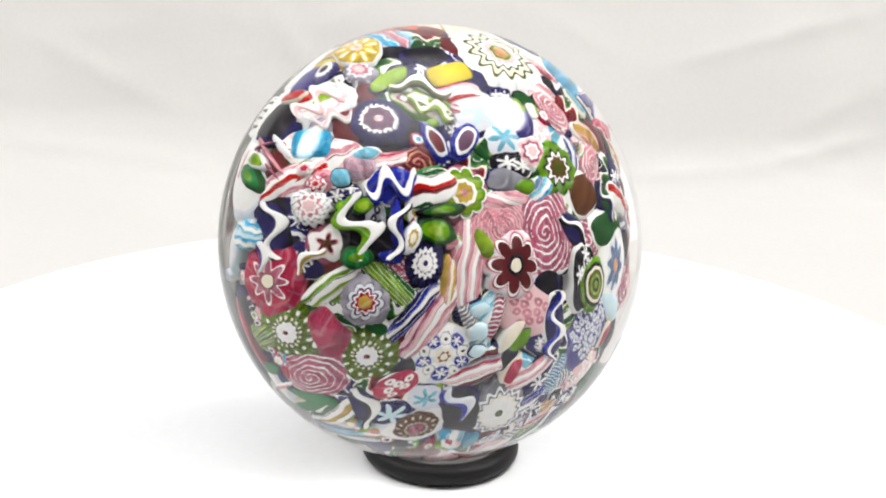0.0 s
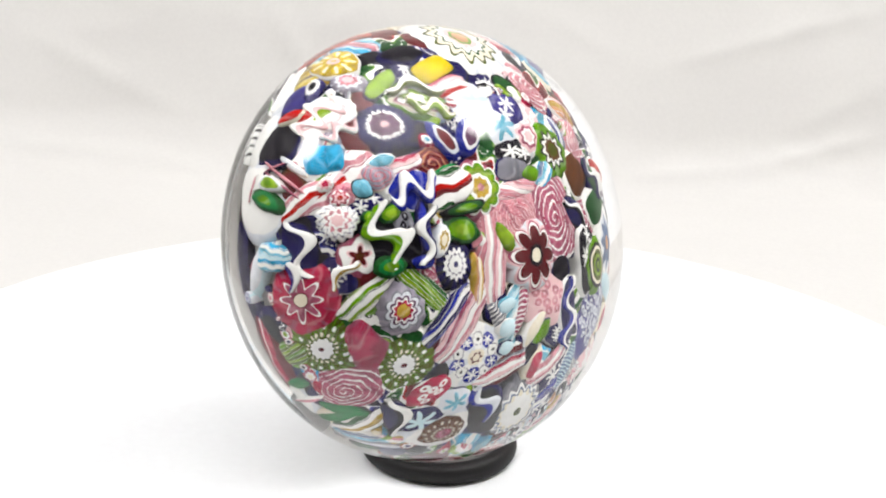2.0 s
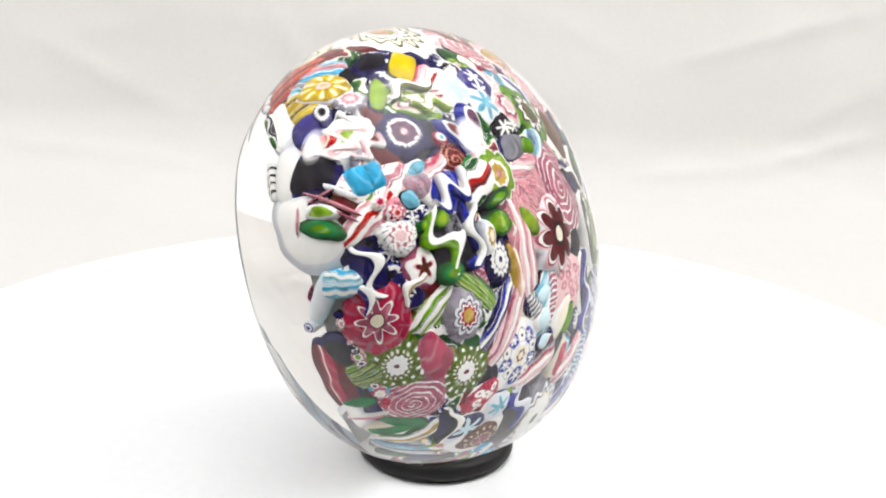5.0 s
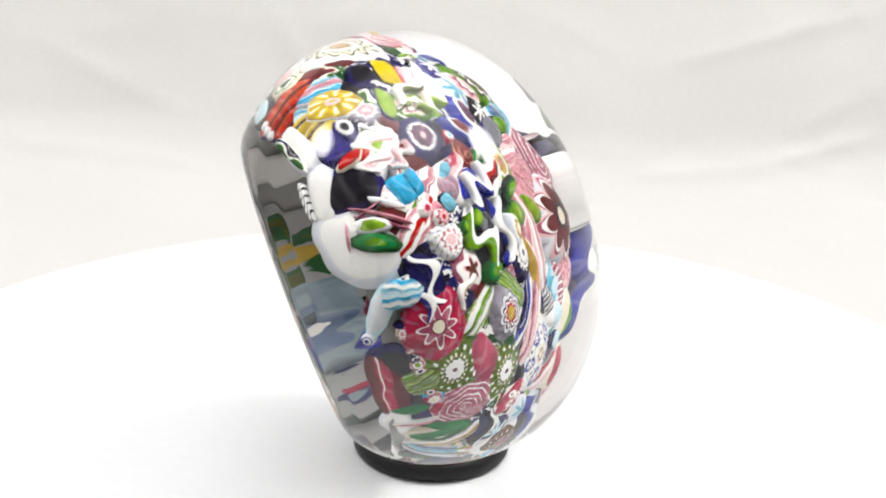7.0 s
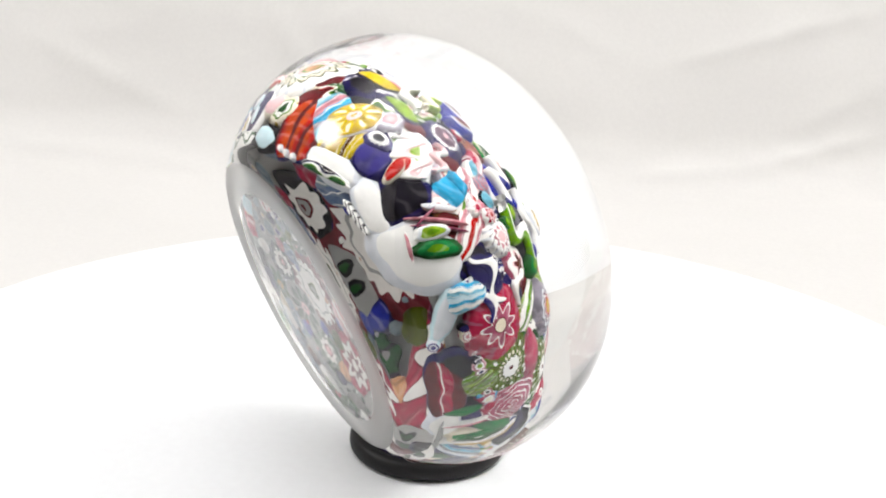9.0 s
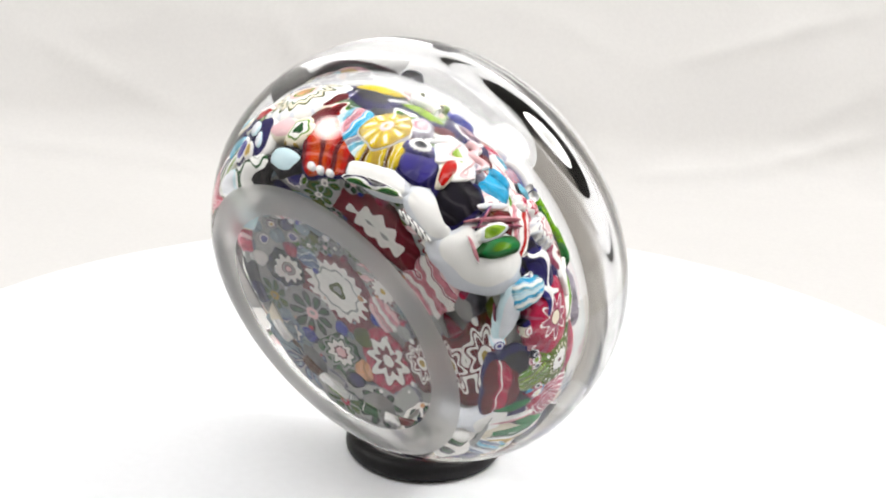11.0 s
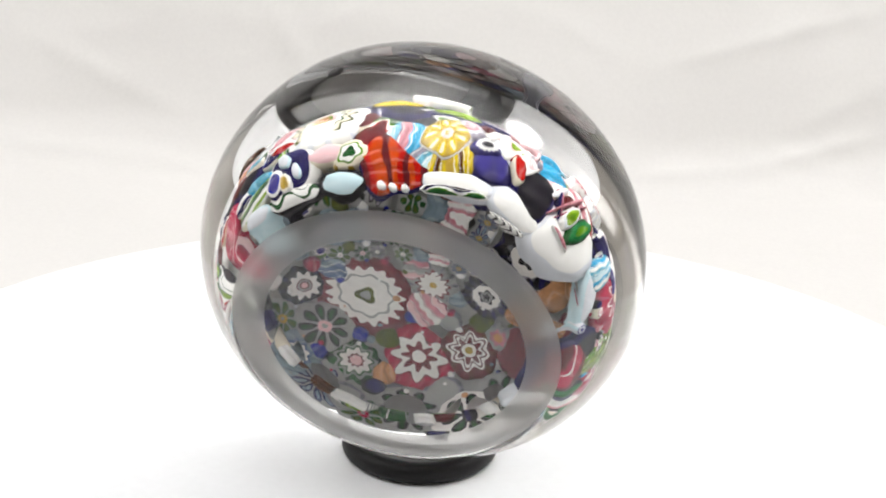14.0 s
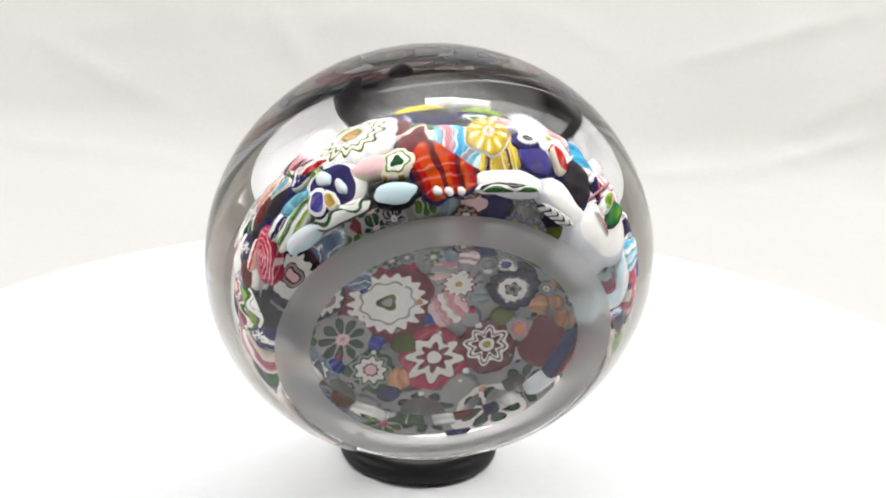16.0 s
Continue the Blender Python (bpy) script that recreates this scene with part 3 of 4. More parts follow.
cane(116.1, 76.8, 18, 2.93, 1.13, bars(['peach','blush','rosewood','blush','gold'],0,.1))
cane(121.4, 60.7, 36, 2.77, 1.27, lattice('steel','ice',12))
cane(132.1, 74.2, -4, 3.25, 1.54, spots('blush','white',9))
cane(142.8, 58.2, -67, 4.60, 6.49, spots('indigo','milk',46))
cane(144.2, 73.5, -5, 2.19, 0.72, plain('crimson'))
cane(130.2, 41.7, -129, 5.34, 2.23, plain('navy'))
cane(130.1, 41.6, -132, 5.14, 1.51, strip('white','blue',2,0.6), 0.7)
cane(123.0, 29.1, -51, 4.36, 3.37, spots('blush','pink',11))
cane(106.5, 33.0, 28, 3.44, 1.20, plain('cream'))
cane(110.4, 36.1, 15, 2.46, 1.40, plain('green'))
cane(86.5, 26.8, 74, 4.71, 1.72, bars(['ice','sky','white','ice','sky'],1.6,.12))
cane(97.6, 24.3, 64, 3.26, 1.12, lattice('rosewood','white',9))
cane(77.1, 24.2, -50, 2.98, 1.21, lattice('grey','white',9))
cane(45.0, 17.5, 123, 4.10, 1.02, bars(['gold','cream','peach','gold'],0,.05))
cane(52.2, 8.4, -62, 6.57, 2.31, bars(['pink','blush','white','pink','blush','white','pink'],.1,.1))
cane(38.7, 31.1, 96, 5.12, 1.46, bars(['blue','navy','white','blue','navy'],.3,.1))
cane(51.0, 29.9, 92, 6.24, 1.90, bars(['blush','pink','white','blush','rosewood','blush'],.2,.1))
cane(138.9, 13.5, -54, 4.74, 5.10, cog([(.20,0,0,'cream'),(.32,.05,8,'black'),(.66,-.30,8,'maroon'),(.74,-.28,8,'white'),(.80,-.26,8,'rosewood'),(.90,-.20,8,'blush'),(1,-.12,8,'milk')]), 0.7)
cane(-161.1, 8.8, -112, 4.85, 4.87, rose('pink','blush',8))
cane(-179.7, 23.8, -92, 5.27, 6.84, rose('rosewood','white',6))
cane(135.2, 1.5, -102, 2.85, 1.42, plain('lime'))
cane(-12.2, 37.1, 93, 4.93, 4.50, plain('black'))
cane(-41.3, 33.5, 121, 4.05, 3.40, plain('blue'))
cane(-20.4, 27.8, -169, 3.86, 1.06, plain('blue'), 0.5)
cane(0.6, 29.4, 81, 1.94, 1.17, plain('blue'), 0.4)
cane(-1.4, 40.4, 93, 2.38, 1.66, cog([(.45,.1,3,'green'),(.75,.08,3,'emerald'),(1,.03,3,'forest')]), 0.7)
cane(-25.6, 39.3, 126, 1.77, 1.24, cog([(.5,.1,3,'lime'),(.8,.05,3,'green'),(1,.03,3,'forest')]), 0.7)
cane(-23.0, 45.9, 123, 1.19, 1.08, cog([(.5,.1,3,'lime'),(.8,.05,3,'green'),(1,.03,3,'forest')]), 0.7)
cane(-20.4, 34.4, -169, 2.17, 1.52, spots('grey','black',4), 0.7)
cane(-15.2, 40.3, 32, 4.60, 2.57, strip('white','green',1.5,0.3), 1.3)
cane(-40.2, 33.5, 128, 3.75, 2.19, strip('white','blue',1.7,2.2), 1.3)
cane(-15.2, 26.9, 176, 4.36, 1.22, strip('white','navy',1.4,0.4), 1.3)
cane(-54.6, 22.9, 153, 4.18, 2.83, bars(['forest','white','white','maroon','red','white','white','forest'],0,.14), 0.7)
cane(-45.2, 16.0, 134, 3.65, 1.01, cog([(.5,.1,3,'green'),(.8,.05,3,'forest'),(1,.03,3,'black')]), 0.9)
cane(-21.2, 15.5, 94, 3.24, 2.20, cog([(.35,.1,3,'lime'),(.66,.08,3,'green'),(1,.03,3,'forest')]), 0.6)
cane(-11.2, 22.6, 167, 2.52, 1.16, cog([(.35,.08,6,'cream'),(.55,.12,9,'gold'),(.80,.08,9,'white'),(1,.04,5,'milk')]), 1.3)
cane(-79.1, 16.0, 161, 3.99, 4.09, cog([(.14,.1,5,'pink'),(.36,.08,9,'gold'),(.50,.04,9,'white'),(.66,-.14,9,'lime'),(.80,-.14,9,'green'),(.88,-.14,9,'white'),(1,-.10,9,'rosewood')]))
cane(-60.9, 31.5, 150, 2.83, 2.39, rose('maroon','peach',3))
cane(-60.6, 27.4, 160, 3.01, 0.90, plain('emerald'))
cane(-76.3, 34.0, 92, 3.38, 1.46, cog([(.55,.03,5,'maroon'),(.74,.03,5,'milk'),(1,0,0,'blue')]), 0.7)
cane(-92.8, 31.9, 45, 3.45, 1.72, cog([(.55,.03,5,'plum'),(.74,.03,5,'white'),(1,0,0,'blue')]), 0.7)
cane(-83.4, 54.8, 151, 4.33, 1.23, strip('white','olive',1.4,2), 1.3)
cane(-82.3, 45.4, 142, 3.44, 1.18, strip('cream','lime',1.8,0.4), 1.3)
cane(-81.4, 50.5, 138, 4.95, 3.00, cog([(.24,.25,4,'white'),(.36,.22,5,'lime'),(.46,.2,5,'olive'),(.58,.16,6,'white'),(.68,.14,6,'rosewood'),(.82,.10,7,'cream'),(1,.06,7,'green')]))
cane(-76.3, 63.6, -174, 4.10, 1.39, plain('lime'))
cane(-96.9, 59.2, -169, 3.83, 1.75, plain4('yellow'))
cane(-92.8, 70.5, 168, 3.49, 1.91, plain('black'))
cane(-118.3, 75.6, -164, 7.16, 6.04, cog([(.16,.05,6,'peach'),(.22,.06,6,'green'),(.32,.08,12,'blush'),(.42,.10,12,'white'),(.47,.12,12,'forest'),(.60,.13,12,'cream'),(.67,.14,12,'olive'),(1,.06,12,'white')]))
cane(-98.3, 51.1, -175, 3.53, 1.41, bars(['red','white','blush','crimson'],0,.1))
cane(-104.7, 43.4, -177, 3.79, 2.90, stars('milk','ice',1))
cane(-117.7, 35.4, -158, 3.29, 2.59, stars('milk','sky',1))
cane(-123.5, 43.5, -152, 2.78, 2.48, stars('indigo','white',2))
cane(-138.7, 59.1, 168, 3.39, 1.87, rose('pink','white',4))
cane(-145.5, 78.1, 172, 2.54, 0.85, plain('sky'))
cane(-153.4, 67.7, -159, 2.82, 1.27, bars(['peach','gold','blush','peach'],0,.1))
cane(-134.9, 36.3, -144, 2.74, 2.72, cog([(.3,.1,7,'blush'),(.45,.12,7,'white'),(.62,.12,7,'rosewood'),(.8,.1,7,'blush'),(1,.08,7,'white')]))
cane(-151.0, 39.9, -125, 4.08, 4.23, cog([(.24,.05,6,'olive'),(.38,.10,10,'brown'),(.50,.18,10,'white'),(.62,.16,10,'black'),(1,.04,9,'green')]))
cane(-125.9, 28.6, -150, 3.36, 2.07, stars('black','white',2))
cane(-124.8, 21.7, -152, 3.90, 2.04, plain('grey'))
cane(-142.3, 24.3, -137, 2.27, 1.26, plain('green'))
cane(-134.3, 16.5, -136, 3.71, 1.35, bars(['pink','white','blush','pink'],1.2,.1))
cane(-152.4, 29.5, -87, 2.75, 1.47, bars(['azure','white','sky','steel'],0,.1))
cane(-160.9, 57.8, 137, 3.52, 1.79, rose('pink','white',3.5))
cane(-151.8, 51.1, 154, 2.49, 0.96, bars(['blue','milk','indigo','white'],0,.1))
cane(-168.2, 46.3, -124, 3.52, 3.72, plain('brown'))
cane(-173.8, 58.7, -158, 3.53, 1.57, plain('forest'))
cane(-173.9, 58.4, -159, 3.15, 1.12, strip('white','navy',1.5,0.5), 0.7)
cane(-165.6, 93.1, -169, 2.62, 0.85, bars(['peach','white','red','peach'],0,.1))
cane(-175.4, 72.3, -138, 2.76, 1.51, bars(['white','red','white'],0,.1))
cane(178.0, 37.1, -136, 3.63, 2.17, plain('navy'))
cane(178.9, 37.1, -136, 3.24, 0.91, strip('white','black',1,0.9), 0.7)
cane(156.1, 43.5, -163, 5.24, 2.46, stars('black','white',6), 0.7)
cane(154.9, 48.2, -72, 2.95, 3.84, cog([(.14,0,0,'lime'),(.26,.03,5,'black'),(.38,.03,5,'lime'),(.54,.03,5,'olive'),(.66,.03,5,'cream'),(.80,.03,5,'black'),(1,.04,7,'green')]), 1.3)
cane(164.3, 62.9, -85, 3.71, 7.03, cog([(.14,0,0,'peach'),(.44,.22,8,'steel'),(.55,.1,8,'milk'),(1,.04,6,'white')]))
cane(152.4, 67.8, -103, 3.77, 2.01, plain('ice'))
cane(176.5, 55.8, -75, 3.97, 2.89, plain('forest'))
cane(-46.2, 93.9, 99, 4.60, 3.42, plain('black'))
cane(-42.0, 67.7, 114, 2.98, 2.32, plain4('azure'))
cane(-56.8, 76.2, 139, 4.70, 3.54, cog([(.25,.2,3,'lime'),(.55,-.16,7,'white'),(.62,-.16,7,'blush'),(.80,-.14,9,'white'),(.86,-.14,9,'milk'),(1,-.12,9,'white')]))
cane(-56.4, 77.7, 163, 4.02, 2.32, strip('white','blush',2.2,0.5), 0.6)
cane(-52.7, 65.5, 143, 2.84, 1.25, strip('blush','white',1.8,1.1), 0.6)
cane(-54.4, 90.3, 116, 2.27, 0.98, plain('red'), 1.0)
cane(-28.9, 57.6, 105, 1.36, 1.27, cog([(.3,0,0,'red'),(.55,.2,7,'blush'),(.8,.2,7,'crimson'),(1,.1,7,'white')]), 0.9)
cane(-33.0, 63.9, 139, 1.20, 1.06, cog([(.4,.1,5,'crimson'),(.7,.2,7,'blush'),(1,.1,7,'white')]), 0.9)
cane(82.6, 21.0, 17, 1.86, 1.18, plain('ice'), 0.3)
cane(83.6, 28.2, 16, 1.84, 1.49, plain('ice'), 0.3)
cane(84.2, 34.7, 6, 1.61, 1.11, plain('ice'), 0.3)
cane(-43.2, 63.8, -69, 1.15, 1.96, plain4('azure'), 0.3)
cane(-7.9, 50.2, 120, 3.15, 2.88, cog([(.18,.35,5,'brown'),(.36,.42,5,'maroon'),(.46,.38,5,'blush'),(.86,.16,5,'white'),(1,.08,5,'rosewood')]))
cane(-2.6, 57.5, 130, 2.67, 0.95, strip('white','gold',1,2), 0.7)
cane(8.2, 50.8, 114, 4.67, 1.45, bars(['lime','white','green','white'],.2,.1))
cane(16.3, 32.1, 20, 4.26, 1.76, bars(['forest','green','lime','green','lime','green','forest'],0,0))
cane(-30.1, 65.4, 137, 4.16, 1.77, bars(['pink','white','red','blush','white'],.3,.1))
cane(-31.0, 56.9, 107, 1.64, 1.53, spots('pink','rosewood',5))
cane(-34.3, 49.9, 124, 1.63, 1.64, plain('sky'))
cane(-41.1, 45.7, 126, 2.25, 1.71, rose('lilac','pink',3))
cane(-48.0, 46.3, 132, 2.06, 1.03, plain('sky'))
cane(-52.5, 37.8, 144, 2.56, 1.26, bars(['rosewood','white','blush','crimson'],0,.1))
cane(-75.7, 96.4, -76, 3.53, 4.29, bars(['gold','yellow','yellow','brown','yellow','gold','yellow','brown','yellow','yellow','gold'],0,0))
cane(-78.0, 88.4, 63, 4.02, 3.06, petal('yellow','gold','blush',9), 0.7)
cane(-91.7, 106.4, -77, 4.67, 4.91, bars(['maroon','red','orange','orange','maroon','orange','red','maroon','orange','red','maroon'],0,0))
cane(-94.9, 118.8, -44, 0.74, 0.60, plain('white'), 0.7)
cane(-90.9, 119.3, -39, 0.71, 0.57, plain('white'), 0.7)
cane(-86.6, 119.1, -33, 0.67, 0.53, plain('white'), 0.7)
cane(-86.3, 96.3, -82, 4.81, 4.51, bars(['sky','pink','azure','lilac','sky','ice'],.4,.12))
cane(-62.7, 93.7, -51, 3.38, 3.02, plain('indigo'))
cane(-65.9, 87.4, 15, 2.26, 1.38, cog([(.30,0,0,'black'),(.40,.05,12,'grey'),(.72,.10,14,'white'),(1,.05,14,'indigo')]), 0.7)
cane(-70.3, 110.9, 11, 6.02, 2.09, plain('white'))
cane(-49.2, 108.1, -8, 5.22, 2.24, plain('white'))
cane(-28.5, 99.7, 36, 7.52, 4.89, plain('white'))
cane(-32.7, 90.9, 70, 2.63, 1.35, cog([(.3,.1,3,'green'),(.6,.1,3,'lime'),(.8,.1,3,'milk'),(1,.05,3,'white')]), 0.7)
cane(-34.8, 84.6, 56, 4.56, 0.27, plain('pink'), 0.7)
cane(-32.5, 85.3, 56, 4.35, 0.21, plain('rosewood'), 0.7)
cane(-31.9, 103.1, -12, 2.46, 0.32, plain('pink'), 0.7)
cane(-37.6, 89.9, -72, 2.12, 0.22, plain('rosewood'), 0.7)
cane(-27.7, 92.1, 64, 3.72, 1.62, cog([(.35,.1,3,'green'),(.7,.08,3,'emerald'),(1,.05,3,'forest')]), 0.7)
cane(-38.4, 80.6, 60, 2.69, 0.52, lattice('milk','white',9))
cane(-70.4, 114.8, 14, 5.15, 0.75, swirl('black','white','forest'), 0.7)
cane(-49.6, 116.5, 0, 3.39, 0.42, lattice('white','black',5), 0.7)
cane(-10.7, 88.6, 79, 2.84, 2.19, bars(['sky','white','azure','ice','sky','white','azure'],0,.05), 0.7)
cane(-7.5, 101.0, 145, 4.22, 1.60, plain('milk'))
cane(0.8, 110.4, 102, 0.94, 0.92, cog([(.35,.05,3,'indigo'),(.6,.05,3,'milk'),(.8,.05,3,'indigo'),(1,.03,3,'milk')]), 0.7)
cane(-12.4, 74.4, 12, 4.93, 3.09, plain('navy'))
cane(-12.3, 73.7, 10, 4.39, 1.88, strip('white','navy',1.3,2.4), 0.7)
cane(-7.7, 81.0, 7, 3.89, 1.39, strip('white','indigo',1,0.4), 0.7)
cane(-21.0, 57.8, 97, 2.80, 2.79, cog([(.30,.1,7,'blush'),(.42,.15,7,'white'),(.54,.15,9,'pink'),(.72,.12,14,'white'),(.80,.14,14,'lilac'),(1,.12,14,'white')]), 0.7)
cane(-27.4, 72.9, 133, 3.83, 1.55, bars(['white','red','white','pink'],.2,.1))
cane(-30.1, 57.8, 122, 2.37, 1.45, spots('pink','rosewood',5))
cane(21.5, 109.1, 0, 6.06, 2.62, bars(['maroon','crimson','maroon'],0,.05))
cane(30.4, 101.3, 101, 2.89, 1.12, plain('emerald'))
cane(44.9, 92.8, 94, 4.44, 1.25, plain('emerald'))
cane(36.6, 100.6, 99, 3.40, 0.32, plain('pink'), 0.7)
cane(37.9, 109.1, 163, 3.88, 2.05, plain('white'))
cane(-55.4, 84.3, 117, 2.79, 1.36, plain('red'))
cane(-71.8, 75.0, 110, 2.39, 2.18, cog([(.3,.1,7,'blush'),(.5,.1,9,'pink'),(.7,.1,9,'milk'),(1,.1,9,'lilac')]))
cane(-106.3, 102.1, 29, 2.70, 2.09, cog([(.35,.2,3,'forest'),(.6,.1,5,'white'),(.72,.1,5,'green'),(1,.05,6,'cream')]))
cane(-109.2, 116.1, -9, 3.91, 1.96, plain('ice'))
cane(-114.4, 100.0, -7, 3.58, 1.64, plain('blush'))
cane(-128.1, 101.6, -22, 4.30, 4.48, plain('navy'))
cane(-133.9, 105.2, -44, 1.79, 2.43, cog([(.45,.05,4,'indigo'),(.6,.05,4,'blue'),(.85,.05,4,'white'),(1,.05,4,'navy')]), 0.7)
cane(-130.1, 107.4, -72, 1.69, 1.23, cog([(.6,.05,4,'gold'),(.8,.05,4,'cream'),(1,.05,4,'white')]), 0.7)
cane(-129.5, 96.2, -45, 1.33, 0.99, plain('milk'), 0.7)
cane(-125.2, 103.9, -80, 1.27, 0.76, plain('milk'), 0.7)
cane(-129.4, 114.6, -8, 4.43, 1.37, swirl('white','forest','white'))
cane(-144.0, 103.0, 10, 4.96, 1.38, bars(['lime','white','forest','green','white'],0,.1))
cane(-146.1, 112.0, -9, 3.40, 1.30, plain('milk'))
cane(-161.8, 100.5, -139, 3.89, 1.69, rose('crimson','blush',4))
cane(-142.3, 95.4, -1, 2.96, 1.06, plain('sky'))
cane(-151.0, 96.8, 6, 2.21, 1.06, bars(['navy','white','indigo'],0,.1))
cane(-131.7, 81.4, -9, 3.32, 0.95, bars(['red','white','blush','crimson'],0,.1))
cane(178.8, 102.1, -137, 3.15, 1.75, swirl('white','forest','lime'))
cane(158.8, 97.8, -145, 3.63, 1.91, bars(['blush','pink','white','rosewood'],0,.1))

# ---- cane ends seen from below through the base: place (mm), turn, half width, pattern ----
cane_end(-19.2, -0.2, 0, 4.04, cog([(.16,0,0,'blush'),(.24,0,0,'maroon'),(.34,0,0,'mist'),(.40,0,0,'maroon'),(.74,.14,10,'pearl'),(1,.05,10,'black')]))
cane_end(-8.3, 1.9, 0, 7.95, cog([(.12,.1,3,'mist'),(.22,.18,3,'olive'),(.30,.12,3,'pearl'),(.56,.05,9,'pearl'),(.62,.06,9,'mist'),(.82,.09,18,'pearl'),(1,.03,18,'wine')]))
cane_end(0.8, 15.0, 0, 6.13, cog([(.22,0,0,'pearl'),(.44,.28,8,'wine'),(.74,.20,8,'pearl'),(.80,.14,8,'wine'),(1,.03,8,'crimson')]))
cane_end(10.2, 12.0, 0, 5.19, cog([(.15,0,0,'gold'),(.28,0,0,'pearl'),(.44,.28,8,'maroon'),(.56,.24,8,'pearl'),(.64,.2,8,'maroon'),(.76,.12,8,'pearl'),(1,.03,8,'maroon')]))
cane_end(-16.3, 9.3, 0, 5.13, petal('forest','mist','blush',9))
cane_end(-10.8, 16.6, 0, 4.50, cog([(.25,.05,6,'blush'),(.33,.1,9,'maroon'),(.60,.14,9,'pearl'),(.70,.14,9,'forest'),(.84,.12,9,'mist'),(1,.05,9,'forest')]))
cane_end(-17.1, 19.2, 0, 6.23, petal('steel','mist','lilac',10))
cane_end(-8.9, 25.1, 0, 4.86, petal('olive','mist','crimson',8))
cane_end(-0.9, 24.6, 0, 5.98, petal('forest','mist','plum',9))
cane_end(11.1, 23.0, 0, 6.06, petal('forest','pearl','blush',7))
cane_end(16.8, 18.2, 0, 5.57, petal('forest','mist','blush',8))
cane_end(4.0, -2.0, 0, 4.13, cog([(.16,0,0,'gold'),(.60,.14,12,'pearl'),(.70,.18,12,'wine'),(.84,.12,12,'mist'),(1,.04,12,'mist')]))
cane_end(13.7, -1.0, 0, 4.25, cog([(.16,.3,5,'black'),(.26,.1,5,'mist'),(.34,.2,5,'black'),(.62,.05,9,'pearl'),(.70,.1,14,'grey'),(1,.08,14,'black')]))
cane_end(-20.8, 13.4, 0, 5.20, cog([(.22,.1,6,'gold'),(.45,.12,9,'pearl'),(.60,.12,9,'steel'),(.75,.12,9,'haze'),(1,.06,9,'haze')]))
cane_end(2.6, 3.9, 60, 3.39, bars(['blush','pink','pearl','pink','blush'],0,.05))
cane_end(-23.2, 6.0, 0, 4.16, petal('olive','mist','gold',8))
cane_end(-9.9, 11.1, 0, 1.74, plain('blue'))
cane_end(-17.6, 13.6, 0, 2.47, plain('blue'))
cane_end(-7.2, 21.3, 0, 2.02, plain('navy'))
cane_end(5.0, 26.6, 0, 2.09, plain('navy'))
cane_end(-0.3, 6.1, 0, 1.50, plain('blue'))
cane_end(-12.7, -1.3, 0, 1.39, plain('blue'))
cane_end(-5.7, 19.0, 0, 2.29, plain('peach'))
cane_end(15.8, 7.8, 0, 2.85, cog([(.35,.1,6,'peach'),(.6,.15,7,'pink'),(1,.1,7,'mist')]))
cane_end(19.9, 9.4, 0, 5.20, plain('wine'))
cane_end(-12.4, -7.2, 0, 2.17, petal('olive','mist','pearl',7))
cane_end(-8.3, -7.9, 0, 1.75, petal('forest','mist','blush',7))
cane_end(-5.6, -8.5, 0, 1.55, petal('plum','mist','pearl',7))
cane_end(-1.0, -8.5, 0, 1.75, petal('olive','mist','pearl',7))
cane_end(-13.7, -3.7, 0, 2.39, bars(['steel','steel','haze'],0,.1))
cane_end(-17.3, -4.7, 0, 1.65, plain('crimson'))
cane_end(1.2, -5.1, 0, 2.35, bars(['blush','mist','pink'],0,.1))
cane_end(12.4, 5.8, 0, 2.04, plain('olive'))
cane_end(-4.6, 11.8, 0, 2.23, plain('olive'))
cane_end(-12.4, 22.5, 0, 3.98, plain('mist'))
cane_end(5.6, 20.9, 0, 3.56, plain('mist'))
cane_end(-13.4, 28.0, 0, 1.45, plain('mist'))
cane_end(-10.7, -9.1, 0, 1.17, plain('olive'))
cane_end(6.7, 6.3, 0, 2.01, plain('mist'))

# ---- canes that fill the rest of the bed ----


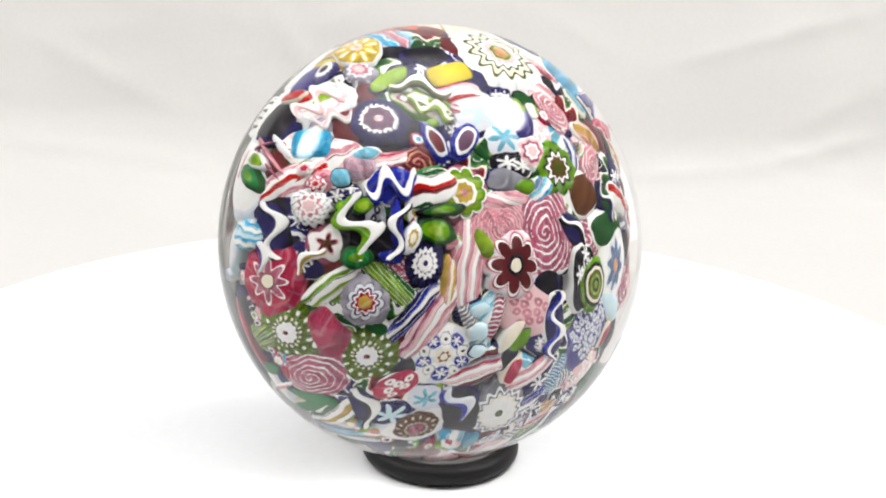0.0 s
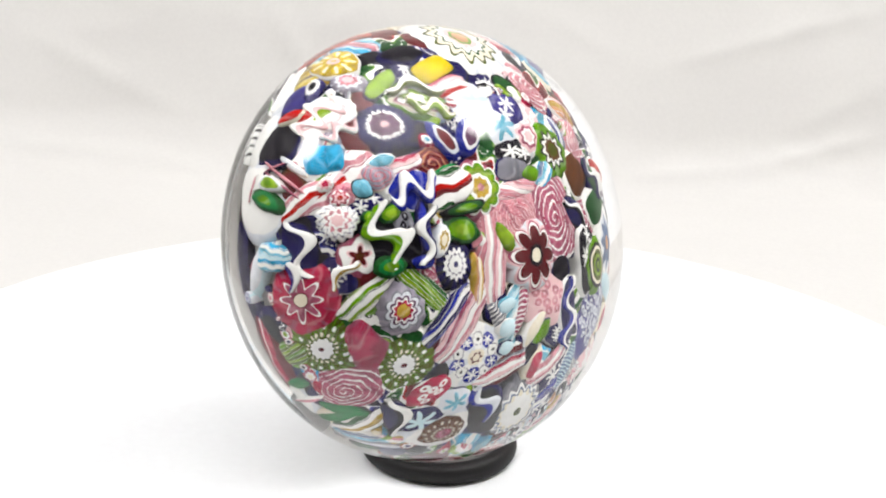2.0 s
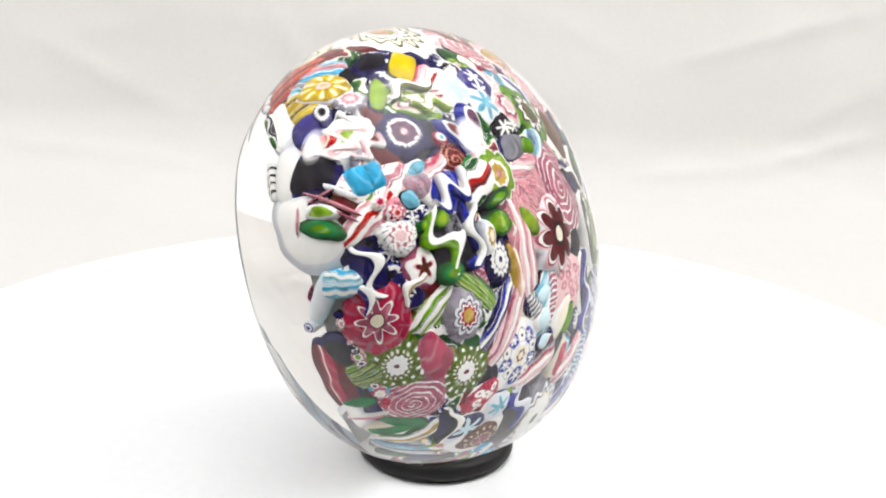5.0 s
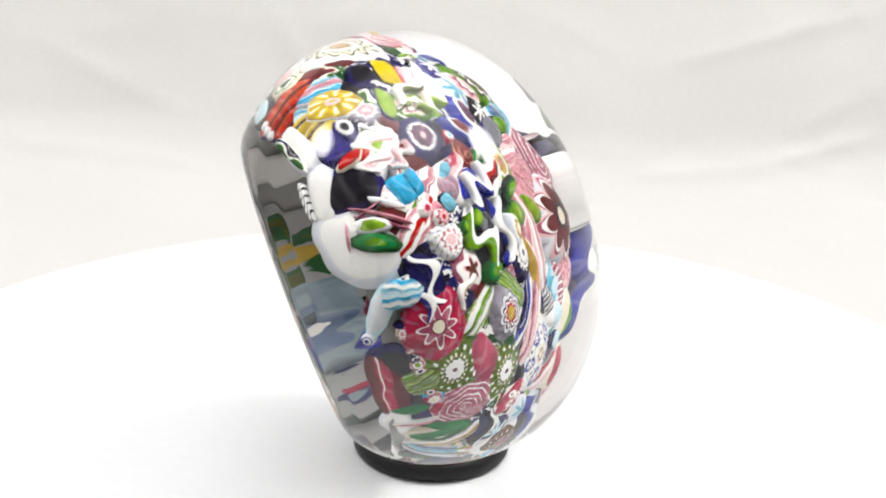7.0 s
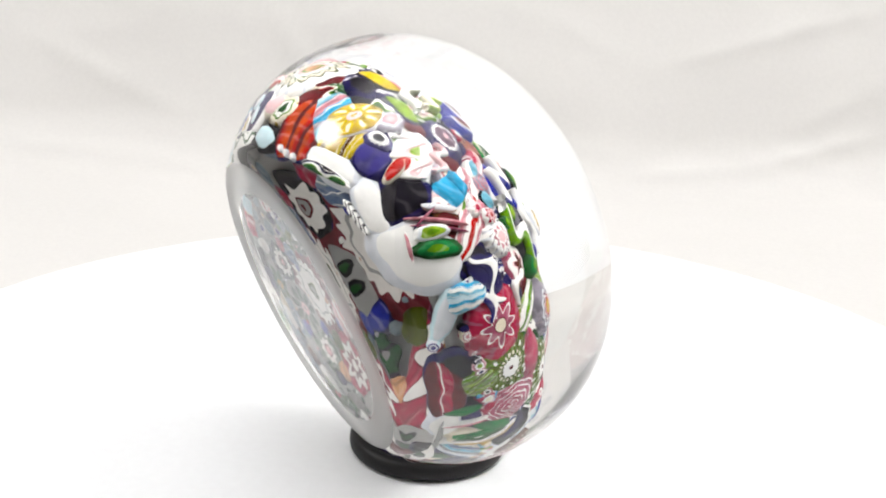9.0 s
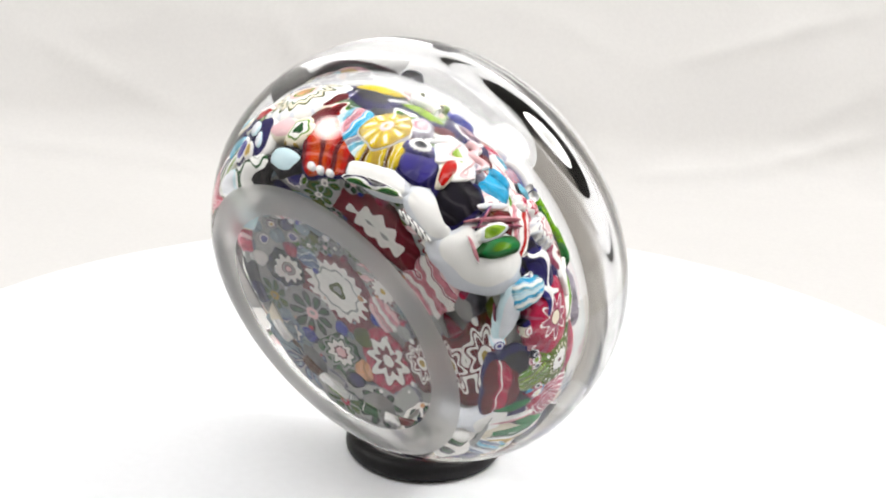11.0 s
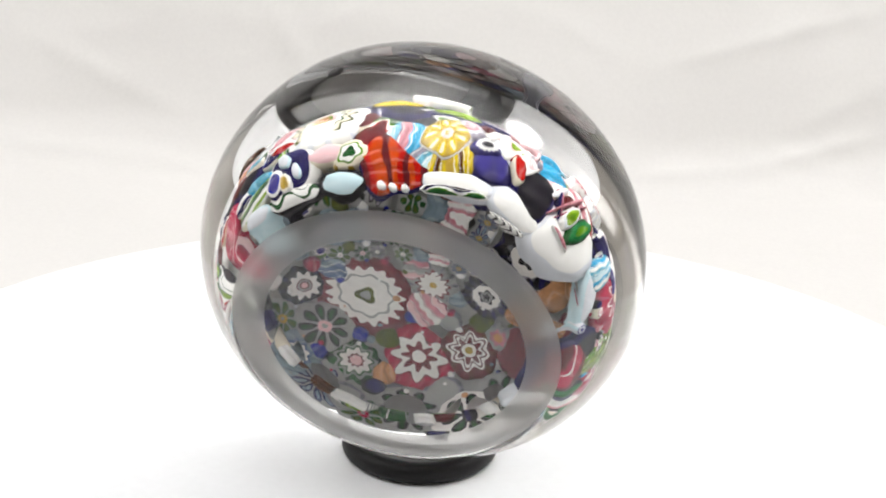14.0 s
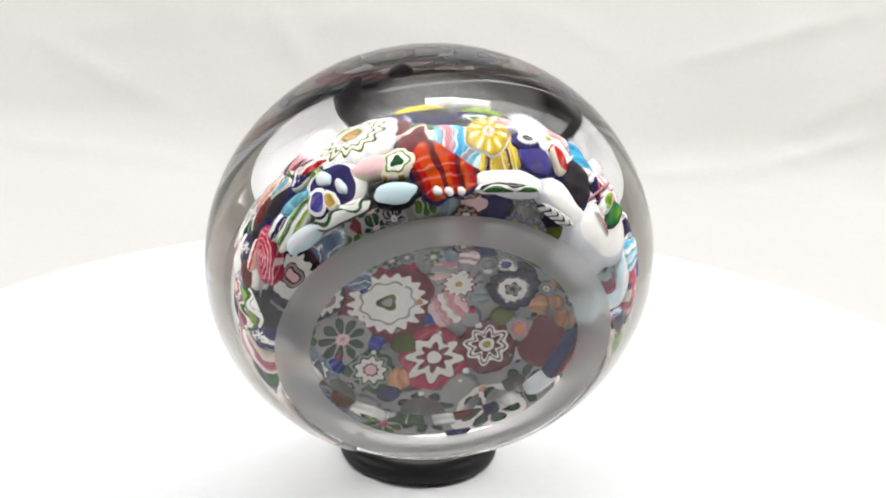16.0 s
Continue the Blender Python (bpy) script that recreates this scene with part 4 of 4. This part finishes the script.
def fill_bed():
    rng = random.Random(11)
    pick = [lambda: cog([(0.25, 0.1, 6, "cream"), (0.45, 0.15, 8, "crimson"), (0.58, 0.15, 8, "white"), (1, 0.05, 8, "lilac")]),
            lambda: bars(["blush", "white", "pink", "white"], 0.2, 0.1), lambda: swirl("navy", "white", "black"),
            lambda: bars(["lime", "forest", "white", "green"], 0.3, 0.1), lambda: plain("black"), lambda: plain("navy"),
            lambda: rose("rosewood", "white", 3), lambda: spots("blush", "white", 7), lambda: plain("maroon"), lambda: swirl("black", "white", "forest"),
            lambda: bars(["sky", "white", "azure"], 0.5, 0.1), lambda: swirl("forest", "white", "maroon"),
            lambda: lattice("grey", "white", 9), lambda: plain("forest"), lambda: stars("navy", "white", 3)]
    n = 233
    for i in range(n):
        z = 1 - (i + 0.5) / n * 1.30
        lat, lon = math.degrees(math.acos(z)), (i * 137.508) % 360
        a, b = radians(lon), radians(lat)
        p = (math.sin(b) * math.cos(a) * SA, math.sin(b) * math.sin(a) * SA, math.cos(b) * SC)
        near = min(math.dist(p, q[:3]) / q[3] for q in PLACED)
        size = rng.uniform(2.3, 3.3)
        pattern, spin, ratio = rng.choice(pick)(), rng.uniform(0, 360), rng.uniform(0.6, 1.0)
        if near < (0.78 if lat < 86 else 1.1):
            continue
        cane_mesh("cane", pattern, i * 0.77, False, bed_seat(lon, lat, spin, -0.25 + 0.03 * (i % 6)), size, size * ratio,
                  2.5, 0.35, 1.2)


fill_bed()


# ---- small chips of glass wedged between the canes ----


def wedge_chips():
    rng = random.Random(5)
    hues = ["white", "white", "blush", "sky", "lime", "crimson", "navy", "black", "cream", "pink", "green", "milk", "gold"]
    made, i = 0, 0
    while made < 150 and i < 2600:
        i += 1
        z = 1 - (i * 0.61803) % 1.0 * 1.08
        lat, lon = math.degrees(math.acos(z)), (i * 137.508) % 360
        a, b = radians(lon), radians(lat)
        p = (math.sin(b) * math.cos(a) * SA, math.sin(b) * math.sin(a) * SA, math.cos(b) * SC)
        near = min(math.dist(p, q[:3]) / q[3] for q in PLACED)
        if near < 0.92:
            continue
        size, ratio, spin = rng.uniform(0.7, 1.5), rng.uniform(0.45, 0.95), rng.uniform(0, 360)
        h, k = rng.choice(hues), rng.choice(hues)
        what = rng.random()
        if what < 0.35:
            pattern = cog([(0.3, 0.05, 5, k), (0.55, 0.12, 7, "white"), (0.7, 0.12, 7, "rosewood"), (1, 0.06, 7, h)])
        elif what < 0.65:
            pattern = bars([h, "white", k], rng.uniform(0, 0.5), 0.1)
        elif what < 0.8:
            pattern = swirl(h, "white", "black")
        else:
            pattern = plain(h)
        cane_mesh("glass_chip", pattern, i * 0.31, False, bed_seat(lon, lat, spin, 0.14 + 0.02 * (i % 7)), size, size * ratio,
                  1.6, 0.22, 1.05)
        PLACED.append((*p, 1.3 * size * math.sqrt(ratio)))
        made += 1


wedge_chips()


def fill_under():
    """Plainer cane ends that close the underside of the bed."""
    rng = random.Random(21)
    pick = [lambda: petal("forest", "mist", "blush", 8), lambda: plain("rosewood"), lambda: plain("navy"), lambda: plain("olive"),
            lambda: cog([(0.25, 0, 0, "gold"), (0.5, 0.2, 8, "pearl"), (0.7, 0.15, 8, "plum"), (1, 0.05, 8, "mist")]),
            lambda: cog([(0.3, 0.1, 5, "pearl"), (0.5, 0.2, 7, "maroon"), (0.75, 0.15, 9, "mist"), (1, 0.05, 9, "brown")]),
            lambda: petal("steel", "mist", "gold", 9), lambda: plain("haze"), lambda: plain("peach"), lambda: plain("pearl"),
            lambda: bars(["blush", "pearl", "pink", "pearl"], 0, 0.05), lambda: cog([(0.6, 0.1, 7, "indigo"), (0.8, 0.1, 9, "pearl"), (1, 0.03, 9, "mist")])]
    n = 215
    for i in range(n):
        r, t = 25.9 * math.sqrt((i + 0.5) / n), 2.39996 * i
        x, y = r * math.cos(t), r * math.sin(t)
        size, pattern, spin = rng.uniform(1.35, 1.9), rng.choice(pick)(), rng.uniform(0, 360)
        if min(math.hypot(x - a, y - b) - h for a, b, h in ENDS) < 0.55 * size:
            continue
        cane_end(x, y, spin, size, pattern)


fill_under()


def wedge_under_glints_and_chips():
    rng = random.Random(9)
    for i in range(70):
        r, t = 23.5 * math.sqrt((i + 0.5) / 70), 2.39996 * i + rng.uniform(-0.3, 0.3)
        # white pieces are painted glints between the ends, coloured ones are chips
        hue = rng.choice(["white", "white", "white", "blue", "navy", "peach", "crimson", "haze", "olive"])
        cane_end(r * math.cos(t), r * math.sin(t), rng.uniform(0, 360), rng.uniform(0.35, 0.85), plain(hue), "glass_chip")


wedge_under_glints_and_chips()

# ---- everything on the turntable turns together ----


def motions():
    times = [0.5 * i for i in range(33)]
    for thing, start in ((turntable, Matrix.Identity(4)), (ring, RING_START), (weight, WEIGHT_START)):
        walk(thing, [(t, Matrix.Rotation(radians(RATE * t), 4, "Z") @ start) for t in times])


motions()
